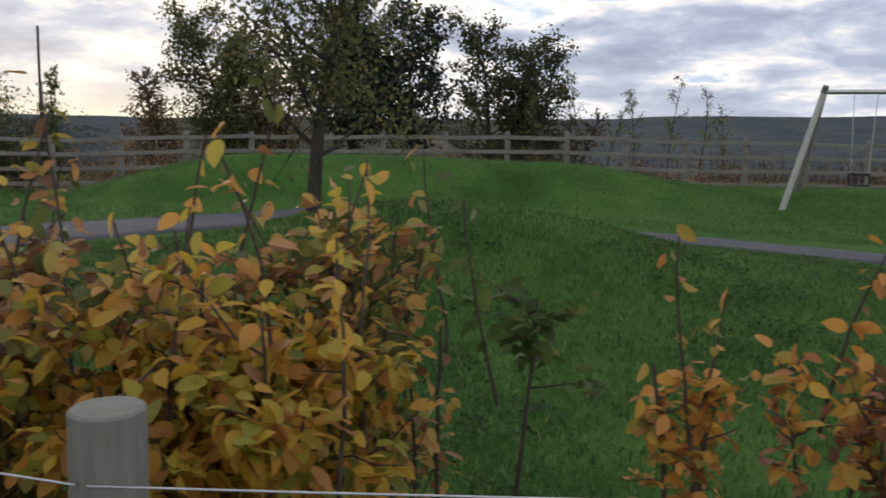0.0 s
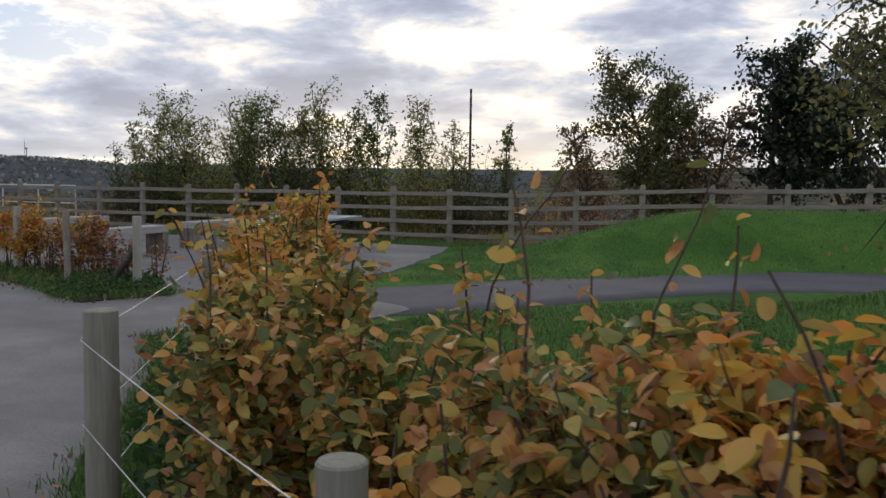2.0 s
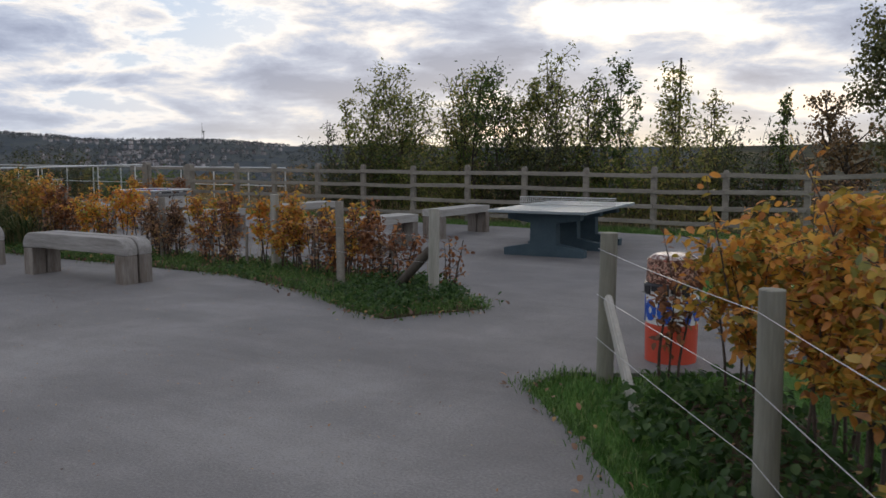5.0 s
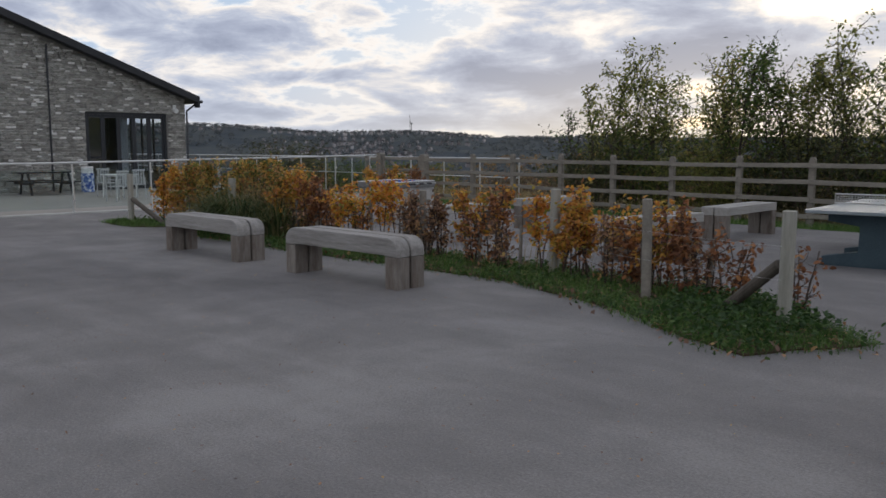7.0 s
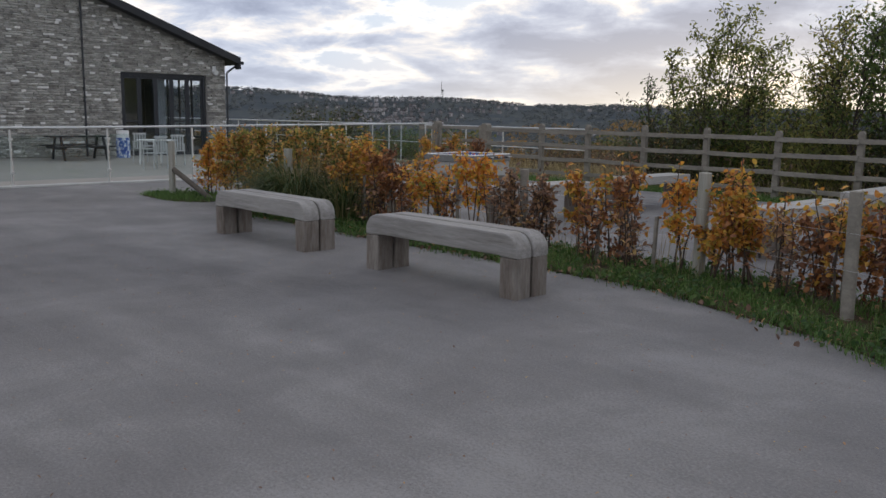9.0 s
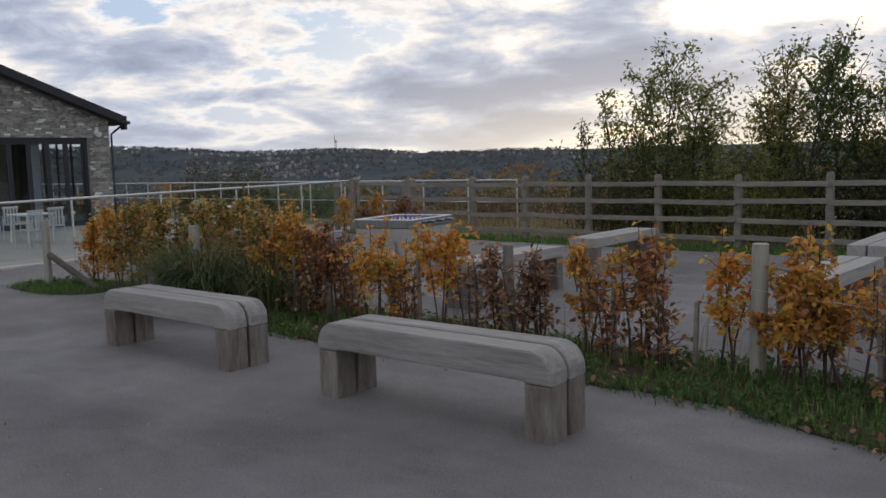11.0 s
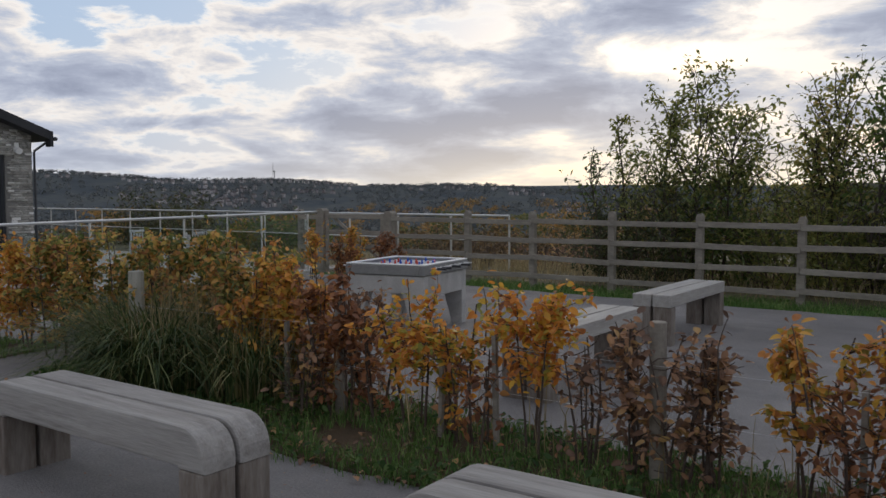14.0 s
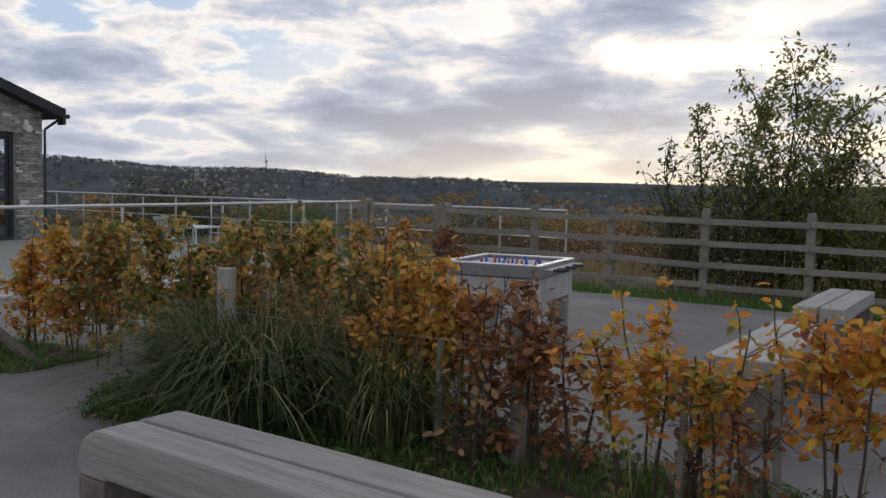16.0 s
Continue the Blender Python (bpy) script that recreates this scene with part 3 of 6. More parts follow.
sheet("terrace_paving", [(-38.3, 3.0), (-27.56, 3.0), (-27.56, 21.5), (-38.3, 21.5)], 0.01, 0.12, M["paving"], "buff paved cafe terrace beside the stone building", "pavement", 0.0)
part("kerb", box(-27.56, -27.38, 2.0, 20.0, -0.1, 0.045, 0.01), M["kerb"])
tagged(bpy.data.objects["kerb"], "pale concrete edging under the glass railing", "kerb", kind="structure")


def make_path():
    line = np.array([(-7.3, 10.35), (-5.9, 11.5), (-4.6, 13.2), (-2.4, 15.0), (0.0, 15.6), (2.6, 14.35), (4.7, 12.5), (7.2, 10.35), (10, 7.8), (14, 4.0)])
    t = np.linspace(0, len(line) - 1, 90)
    k = np.arange(len(line))
    cx, cy = np.interp(t, k, line[:, 0]), np.interp(t, k, line[:, 1])
    ker = np.ones(9) / 9
    cx[4:-4], cy[4:-4] = np.convolve(cx, ker, "valid"), np.convolve(cy, ker, "valid")
    dx, dy = np.gradient(cx), np.gradient(cy)
    ln = np.hypot(dx, dy)
    nx, ny = -dy / ln, dx / ln
    half = np.interp(t, k, [1.25, 1.25, 1.2, 1.0, 0.85, 0.66, 0.62, 0.60, 0.6, 0.6])
    rng = np.random.default_rng(3)
    rows = []
    for s in (-1, -0.5, 0, 0.5, 1):
        w = half * s + (rng.normal(0, 0.03, len(t)) if abs(s) == 1 else 0)
        x, y = cx + nx * w, cy + ny * w
        rows.append(np.stack([x, y, lawn_height(x, y) - 0.016], axis=1))
    v = np.concatenate(rows + [r - np.array([0, 0, 0.1]) for r in (rows[0], rows[-1])])
    m = len(t)
    f = []
    for a, b in ((0, 1), (1, 2), (2, 3), (3, 4), (5, 0), (4, 6)):
        for i in range(m - 1):
            f.append((a * m + i, a * m + i + 1, b * m + i + 1, b * m + i))
    me = arrays_mesh("path", v, f, (M["path"],))
    tagged(new("path", me), "narrow curving dark tarmac path through the lawn", "path", kind="structure")


make_path()

BED = [(-9.35, 10.0), (-9.95, 8.98), (-10.7, 9.3), (-11.65, 9.85), (-13.3, 10.38), (-14.9, 10.42), (-17.5, 10.3), (-19.8, 10.35), (-21.3, 10.3), (-21.9, 10.9), (-21.6, 11.7), (-19.5, 12.0), (-18.2, 11.65), (-15.5, 11.6), (-12.6, 11.5), (-10.9, 11.3)]
sheet("planting_bed", BED, 0.014, 0.08, M["soil"], "narrow bed of soil and leaf litter under the beech saplings", "bed", 0.05, 5)
BED_END = [(-22.9, 10.6), (-23.5, 10.25), (-24.7, 10.35), (-24.75, 10.9), (-24.0, 11.3), (-23.0, 11.5)]
sheet("planting_bed", BED_END, 0.014, 0.08, M["soil"], "small grass patch round the end post", "bed", 0.05, 6)
HEDGE_BED = [(3.0, 1.0), (-0.4, 1.55), (-2.5, 2.3), (-4.2, 3.5), (-5.5, 5.3), (-6.6, 7.6), (-6.0, 8.0), (-4.6, 5.4), (-3.4, 4.1), (-2.0, 3.1), (0.0, 2.6), (3.0, 2.0)]
sheet("planting_bed", HEDGE_BED, 0.02, 0.10, M["soil"], "bed of dark soil and fallen leaves under the beech hedge", "bed", 0.06, 7)


# ---- post-and-rail fence ----
def ground_at(x, y):
    return float(land_height(x, y)) - 0.03


def make_fence():
    xs = [-28.1, -27.4, -25.4, -23.4, -21.9, -20.3, -18.72, -17.12, -15.5, -13.95, -12.37, -10.8, -9.27, -7.68, -6.12, -4.6, -3.1, -1.55, 0.0, 1.52, 3.0, 4.47, 5.93, 7.4, 8.95, 10.5, 12.1, 13.7, 15.3, 17.0, 18.7, 20.4]
    fence = root("fence", -10, 20.3, 0, 0, "weathered grey four-rail timber post-and-rail fence along the lawn", "fence")
    rng = np.random.default_rng(11)
    tops = []
    for x in xs:
        g = ground_at(x, 20.3)
        top = g + (1.42 if x < -9 else 1.38) + rng.normal(0, 0.025)
        thick = 0.11 if -28 < x < -25 else 0.06
        tops.append((x, g, top))
        lean = rng.normal(0, 0.012)
        outline = [(x + 10 - thick, g - 0.25), (x + 10 + thick, g - 0.25), (x + 10 + thick + lean, top - 0.05), (x + 10 + thick * 0.5 + lean, top), (x + 10 - thick * 0.6 + lean, top - 0.008), (x + 10 - thick + lean, top - 0.07)]
        part("post", prism(outline, "y", -0.055 if thick < 0.1 else -0.1, 0.055 if thick < 0.1 else 0.1, 0.008), M["fence_wood"], fence)
    for (xa, ga, ta), (xb, gb, tb) in zip(tops, tops[1:]):
        if xa == -27.4:
            continue
        for k, h in enumerate((0.22, 0.56, 0.90, 1.24)):
            za, zb = ga + h + rng.normal(0, 0.012), gb + h + rng.normal(0, 0.012)
            outline = [(xa + 10 + 0.002, za - 0.045), (xb + 10 - 0.002, zb - 0.045), (xb + 10 - 0.002, zb + 0.05), ((xa + xb) / 2 + 10, (za + zb) / 2 + 0.045), (xa + 10 + 0.002, za + 0.05)]
            part("rail", prism(outline, "y", -0.098, -0.06, 0.005), M["fence_wood"], fence)
    gate = root("gate", -26.4, 20.3, 0, 0, "grey timber field gate with a diagonal brace", "gate")
    for h in (0.25, 0.55, 0.85, 1.2):
        part("bar", box(-0.88, 0.88, -0.025, 0.025, h, h + 0.09, 0.006), M["fence_wood"], gate)
    for a, b in ((-0.86, -0.76), (0.76, 0.86)):
        part("stile", box(a, b, -0.055, -0.026, 0.12, 1.32, 0.006), M["fence_wood"], gate)
    part("brace", prism([(-0.75, 1.22), (-0.62, 1.22), (0.75, 0.32), (0.62, 0.32)], "y", 0.027, 0.055, 0.004), M["fence_wood"], gate)


make_fence()


# ---- wire fence posts ----
def round_post(x, y, height, radius, label, lean=(0, 0), seed=0, name="fence_post", wood="post_wood"):
    post = root(name, x, y, ground_at(x, y), 0, label, "post", "round wire-fence posts")
    bm = bmesh.new()
    bmesh.ops.create_cone(bm, cap_ends=True, segments=20, radius1=radius * 1.03, radius2=radius, depth=height + 0.2, matrix=Matrix.Translation((0, 0, height / 2 - 0.1)))
    rim = [e for e in bm.edges if all(v.co.z > height - 0.01 for v in e.verts)]
    bmesh.ops.bevel(bm, geom=rim, offset=0.005, segments=1, affect="EDGES")
    for v in bm.verts:
        k = 1 + 0.05 * noise.noise(Vector((v.co.x * 20, v.co.y * 20, seed * 3.1)))
        v.co.x, v.co.y = v.co.x * k + lean[0] * v.co.z, v.co.y * k + lean[1] * v.co.z
    part("pole", bm, M[wood], post, smooth=False)
    return post


NEAR_POSTS = [(2.3, 1.25), (-0.482, 1.44), (-2.64, 2.29), (-4.33, 3.43), (-5.72, 6.0), (-7.22, 8.0)]
for i, (x, y) in enumerate(NEAR_POSTS):
    round_post(x, y, 1.08 + (0.02 if i % 2 else 0), (0.052, 0.066, 0.052, 0.066, 0.055, 0.060)[i], "round grey-green treated timber post strung with plain wire", ((0.01 if i % 2 else -0.008), 0.0), i)
MID_POSTS = [(-10.14, 10.26), (-11.75, 10.6), (-13.48, 11.25), (-15.8, 11.2), (-18.4, 11.25), (-20.75, 11.05), (-24.3, 10.72)]
for i, (x, y) in enumerate(MID_POSTS):
    round_post(x, y, (1.06, 1.08, 1.10, 1.0, 1.0, 1.05, 1.06)[i], (0.060, 0.052, 0.062, 0.05, 0.05, 0.068, 0.060)[i], "round grey timber post in the beech bed", (0.012 * (-1) ** i, 0.0), i + 9, wood="fence_wood" if i in (1, 3, 4) else "pale_post")


def brace(name, a, b, radius, material, label, flat=False):
    thing = root(name, a[0], a[1], 0, 0, label, "brace")
    d = (b[0] - a[0], b[1] - a[1], b[2])
    if flat:
        bm = bmesh.new()
        m = Matrix.Translation((d[0] / 2, d[1] / 2, (a[2] + d[2]) / 2)) @ Vector((d[0], d[1], d[2] - a[2])).to_track_quat("Z", "Y").to_matrix().to_4x4()
        ln = math.sqrt(d[0] ** 2 + d[1] ** 2 + (d[2] - a[2]) ** 2)
        bmesh.ops.create_cube(bm, size=1, matrix=m @ Matrix.Diagonal((0.05, 0.09, ln, 1)))
        bmesh.ops.bevel(bm, geom=bm.edges[:], offset=0.012, segments=2, affect="EDGES")
    else:
        bm = rod((0, 0, a[2]), d, radius, 12)
        bmesh.ops.bevel(bm, geom=[e for e in bm.edges if len(e.link_faces) == 2 and any(len(f.verts) > 4 for f in e.link_faces)], offset=0.01, segments=1, affect="EDGES")
    part("strut", bm, material, thing)


brace("brace_strut", (-6.72, 7.25, -0.03), (-7.16, 7.86, 0.62), 0.04, M["pale_wood"], "pale split timber strut leaning against a round post", True)
brace("brace_strut", (-10.88, 10.50, -0.02), (-10.20, 10.28, 0.55), 0.055, M["dark_wood"], "dark round timber strut leaning against a post")
brace("brace_strut", (-23.0, 10.9, -0.02), (-24.22, 10.72, 0.50), 0.05, M["dark_wood"], "dark round timber strut leaning against the end post")


def make_wires(name, posts, heights, label, radius=0.0024):
    wires = root(name, posts[0][0], posts[0][1], 0, 0, label, "wire")
    for h in heights:
        for (xa, ya), (xb, yb) in zip(posts, posts[1:]):
            d = math.hypot(xb - xa, yb - ya)
            nx, ny = (yb - ya) / d, -(xb - xa) / d
            if nx * -1 + ny * -1 < 0:
                nx, ny = -nx, -ny
            t = np.linspace(0, 1, 9)
            pts = np.stack([xa - posts[0][0] + (xb - xa) * t + nx * 0.068, ya - posts[0][1] + (yb - ya) * t + ny * 0.068, h - 0.04 * t * (1 - t)], axis=1)
            s = Sticks()
            s.add(pts, radius, 5)
            part("strand", s.mesh("strand", M["wire"]), None, wires)


make_wires("wire_fence", NEAR_POSTS, (0.955, 0.62, 0.30), "thin slack galvanised wire strung between round posts")
make_wires("wire_fence", MID_POSTS[:1] + MID_POSTS[1:6], (0.72, 0.42), "thin galvanised wire through the beech saplings", 0.0013)


# ---- benches ----
def make_bench(rounded=True):
    """A sleeper bench: two beams side by side with a slot between, on four blocks."""
    bench = root("bench", 0, 0, 0)
    L, H, T = (1.035 if rounded else 1.0), 0.58, 0.20
    arc = lambda cx, cz, r, a0, a1, k: [(cx + r * math.cos(a0 + (a1 - a0) * i / k), cz + r * math.sin(a0 + (a1 - a0) * i / k)) for i in range(k + 1)]
    R, steps, leg, half, foot = (0.17, 7, 0.20, 0.22, 0.365) if rounded else (0.012, 2, 0.17, 0.23, 0.44)
    outline = arc(L - R, H - R, R, 0, math.pi / 2, steps) + arc(-L + R, H - R, R, math.pi / 2, math.pi, steps)
    if rounded:
        outline += [(-L, foot), (-L + leg, foot), (-L + leg, H - T - 0.004), (L - leg, H - T - 0.004), (L - leg, foot), (L, foot)]
    else:
        outline += [(-L, foot), (L, foot)]
    for y0, y1 in ((-half, -0.011), (0.011, half)):
        part("seat_beam", prism(outline, "y", y0, y1, 0.018 if rounded else 0.008), M["bench_wood" if rounded else "bench_top"], bench)
        for x0, x1 in ((-L + 0.004, -L + leg - 0.004), (L - leg + 0.004, L - 0.004)):
            part("leg", box(x0, x1, y0 + 0.003, y1 - 0.003, -0.02, foot - 0.002, 0.014, 2), M["bench_leg"], bench, "brown oak leg block with damp-darkened foot")
    if rounded:
        return tagged(bench, "heavy weathered oak sleeper bench with rounded ends", "bench", "oak sleeper benches")
    return tagged(bench, "square-cut pale sleeper bench standing among the game tables", "bench", "square sleeper benches")


bench = make_bench()
bench.matrix_basis = pose(-14.985, 9.23, 0, 0, 0, 1.5)
copy_thing(bench, pose(-18.25, 9.22, 0, 0, 0, 0.8))
bench = make_bench(False)
bench.matrix_basis = pose(-17.5, 13.5, 0, 0, 0, 91.0)
for x, y, turn in ((-17.66, 16.6, 91.0), (-13.68, 13.95, 89.0), (-13.92, 17.15, 91.0)):
    copy_thing(bench, pose(x, y, 0, 0, 0, turn))


# ---- table tennis table ----
def make_tennis_table(x, y, turn):
    table = root("table_tennis_table", x, y, 0, turn, "outdoor teal concrete table tennis table with a steel net", "table")
    w, l = 0.82, 1.58
    part("tabletop", box(-w, w, -l, l, 0.715, 0.76, 0.012, 2), M["table_top"], table, "smooth grey-green playing top")
    for x0, x1, y0, y1 in ((-w + 0.004, -w + 0.024, -l + 0.004, l - 0.004), (w - 0.024, w - 0.004, -l + 0.004, l - 0.004), (-w + 0.026, w - 0.026, -l + 0.004, -l + 0.024), (-w + 0.026, w - 0.026, l - 0.024, l - 0.004), (-0.004, 0.004, -l + 0.03, l - 0.03)):
        part("line", box(x0, x1, y0, y1, 0.7605, 0.7625), M["white"], table, "white painted court line")
    for yc in (-1.12, 0.0, 1.12):
        half = [(0.68, -0.02), (0.68, 0.12), (0.23, 0.20), (0.22, 0.54), (0.62, 0.60), (0.62, 0.713)]
        column = prism(half + [(-x, z) for x, z in half[::-1]], "y", yc - 0.10, yc + 0.10, 0.012)
        part("leg", column, M["teal"], table, "dark teal cast trestle with a spreading foot")
    net = part("net", box(-w - 0.05, w + 0.05, -0.012, 0.012, 0.895, 0.912, 0.003), M["steel"], table, "perforated steel net")
    part("net_bar", box(-w - 0.05, w + 0.05, -0.012, 0.012, 0.764, 0.782, 0.003), M["steel"], net)
    for i in range(46):
        xx = -w - 0.045 + i * (2 * w + 0.09) / 45
        part("net_slat", box(xx - 0.0035, xx + 0.0035, -0.004, 0.004, 0.783, 0.894), M["steel"], net)
    for h in (0.81, 0.838, 0.866):
        part("net_wire", box(-w - 0.05, w + 0.05, 0.0045, 0.0085, h, h + 0.006), M["steel"], net)


make_tennis_table(-10.93, 15.85, 5.5)


# ---- table football ----
def make_table_football(x, y, turn):
    table = root("football_table", x, y, 0, turn, "cast concrete outdoor football table with steel rods", "table")
    w, l = 0.56, 0.66
    def arched(half):
        return [(-half, -0.02), (-half + 0.15, -0.02), (-half + 0.30, 0.50), (half - 0.30, 0.50), (half - 0.15, -0.02), (half, -0.02), (half, 0.718), (-half, 0.718)]

    for s in (-1, 1):
        a, b = sorted((s * (l - 0.15), s * (l - 0.02)))
        part("leg_panel", prism(arched(w - 0.02), "y", a, b, 0.012), M["concrete"], table, "pale concrete panel arched into two tapered legs")
        a, b = sorted((s * (w - 0.15), s * (w - 0.022)))
        part("leg_panel", prism([(-l + 0.152, 0.45), (l - 0.152, 0.45), (l - 0.152, 0.718), (-l + 0.152, 0.718)], "x", a, b, 0.006), M["concrete"], table, "pale concrete side panel")
    part("pitch", box(-w + 0.08, w - 0.08, -l + 0.08, l - 0.08, 0.724, 0.744), M["blue"], table, "worn blue playing surface")
    for x0, x1, y0, y1 in ((-w, -w + 0.075, -l, l), (w - 0.075, w, -l, l), (-w + 0.077, w - 0.077, -l, -l + 0.075), (-w + 0.077, w - 0.077, l - 0.075, l)):
        side = part("side", box(x0, x1, y0, y1, 0.724, 0.85, 0.01), M["grey_concrete"], table)
        part("rim", box(x0 + 0.004, x1 - 0.004, y0 + 0.004, y1 - 0.004, 0.852, 0.866, 0.003), M["white"], side, "white painted rim")
    for i in range(8):
        yy = -l + 0.15 + i * (2 * l - 0.30) / 7
        red = i in (0, 1, 3, 5)
        s = 1 if red else -1
        bar = part("rod", rod((-w - 0.12, yy, 0.815), (w + 0.12, yy, 0.815), 0.008, 8), M["steel"], table, "steel playing rod")
        part("handle", rod((s * (w + 0.10), yy, 0.815), (s * (w + 0.22), yy, 0.815), 0.016, 8), M["black"], bar, "black rubber grip")
        count = (1, 2, 3, 5, 5, 3, 2, 1)[i]
        for k in range(count):
            xx = (k - (count - 1) / 2) * (0.8 / max(count, 2))
            bm = box(xx - 0.014, xx + 0.014, yy - 0.010, yy + 0.010, 0.765, 0.845, 0.004)
            bmesh.ops.create_uvsphere(bm, u_segments=8, v_segments=5, radius=0.014, matrix=Matrix.Translation((xx, yy, 0.856)))
            part("peg", bm, M["red"] if red else M["blue"], bar, "plain game peg")


make_table_football(-20.78, 15.1, 11.0)


# ---- litter bin ----
def make_lolly_bin(x, y):
    bin_ = root("litter_bin", x, y, 0, 0, "round litter bin painted red, white and sprinkled brown", "bin")

    def drum(name, r0, r1, z0, z1, material, label="", parent=bin_, ridge=0.0):
        bm = bmesh.new()
        bmesh.ops.create_cone(bm, cap_ends=True, segments=40, radius1=r0, radius2=r1, depth=z1 - z0, matrix=Matrix.Translation((0, 0, (z0 + z1) / 2)))
        bmesh.ops.bevel(bm, geom=[e for e in bm.edges if abs(e.verts[0].co.z - e.verts[1].co.z) < 1e-5], offset=0.008, segments=2, affect="EDGES")
        return part(name, bm, material, parent, label)

    drum("lower_body", 0.20, 0.205, -0.02, 0.30, M["red"], "red-orange painted base")
    band = drum("middle_body", 0.203, 0.205, 0.302, 0.60, M["white"], "white painted middle")
    drum("drip_collar", 0.228, 0.218, 0.603, 0.625, M["black"], "dark ragged collar")
    top = drum("hood", 0.205, 0.20, 0.628, 0.815, M["choc"], "brown hood speckled with coloured sprinkles")
    drum("cap", 0.19, 0.15, 0.817, 0.85, M["sprinkle"], "pale sprinkled top of the hood", top)
    # drips below the collar
    rng = np.random.default_rng(4)
    for i in range(16):
        a = i * 2 * math.pi / 16
        d = 0.015 + 0.05 * rng.random()
        bm = box(-0.035, 0.035, -0.005, 0.005, 0.60 - d, 0.602, 0.004)
        bmesh.ops.transform(bm, matrix=Matrix.Rotation(a, 4, "Z") @ Matrix.Translation((0, -0.212, 0)), verts=bm.verts[:])
        part("drip", bm, M["black"], band)
    # plain blue rings in place of the maker's lettering
    def mark(u0, z0, ru, rz, hole):
        bm = bmesh.new()
        k, rows = 20, []
        for j in range(k):
            t = 2 * math.pi * j / k
            row = []
            for f, r in ((1.0, 0.206), (1.0, 0.210), (hole, 0.210), (hole, 0.206)):
                u, z = u0 + ru * f * math.cos(t), z0 + rz * f * math.sin(t)
                row.append(bm.verts.new((r * math.sin(u), -r * math.cos(u), z)))
            rows.append(row)
        for j in range(k):
            p, q = rows[j], rows[(j + 1) % k]
            for i in range(4):
                bm.faces.new((p[i], q[i], q[(i + 1) % 4], p[(i + 1) % 4]))
        bmesh.ops.recalc_face_normals(bm, faces=bm.faces[:])
        part("badge", bm, M["blue"], band, "plain blue painted ring")

    for turn in range(3):
        for off, wide, tall in ((-0.62, 0.17, 0.105), (-0.08, 0.30, 0.085), (0.56, 0.30, 0.100)):
            mark(turn * 2.09 - 0.55 + off, 0.415, wide, tall, 0.34)

    return bin_


make_lolly_bin(-6.98, 8.82)


# ---- steel and glass railing ----
def make_railing():
    rail = root("glass_railing", -27.47, 10, 0, 0, "brushed steel handrail with clear glass panels on slim posts", "railing")
    ys = [2.95 + 1.95 * i for i in range(9)] + [19.9]
    lift = lambda y: 0.012 * max(0, y - 9)
    part("handrail", rod((0, ys[0] - 10 - 1, 1.2), (0, 0, 1.21), 0.024, 12), M["steel"], rail)
    part("handrail", rod((0, 0.002, 1.21), (0, ys[-1] - 10 + 0.3, 1.21 + lift(ys[-1])), 0.024, 12), M["steel"], rail)
    for y in ys:
        post = part("post", rod((0, y - 10, -0.02), (0, y - 10, 1.17 + lift(y)), 0.021, 10), M["steel"], rail)
        part("base_plate", rod((0, y - 10, 0.046), (0, y - 10, 0.06), 0.05, 12), M["steel"], post)
        for h in (0.28, 0.95):
            part("clamp", box(0.0215, 0.05, y - 10 - 0.04, y - 10 + 0.04, h, h + 0.05, 0.004), M["steel"], post)
    for a, b in zip(ys, ys[1:]):
        pane = part("glass_panel", box(0.03, 0.04, a - 10 + 0.03, b - 10 - 0.03, 0.14, 1.06 + lift(a)), M["glass"], rail, "clear glass panel")
        pane.visible_shadow = False
    far = root("steel_railing", -40, 23.5, 0, 0, "long brushed steel handrail on posts behind the terrace", "railing")
    part("handrail", rod((-20, 0, 1.22), (15.6, 0, 1.22), 0.03, 10), M["steel"], far)
    part("mid_rail", rod((-20, 0, 0.62), (15.6, 0, 0.62), 0.016, 8), M["steel"], far)
    for i in range(22):
        xx = -20 + i * 1.695
        part("post", rod((xx, 0, ground_at(xx - 40, 23.5) - 0.1), (xx, 0, 1.19), 0.026, 8), M["steel"], far)


make_railing()


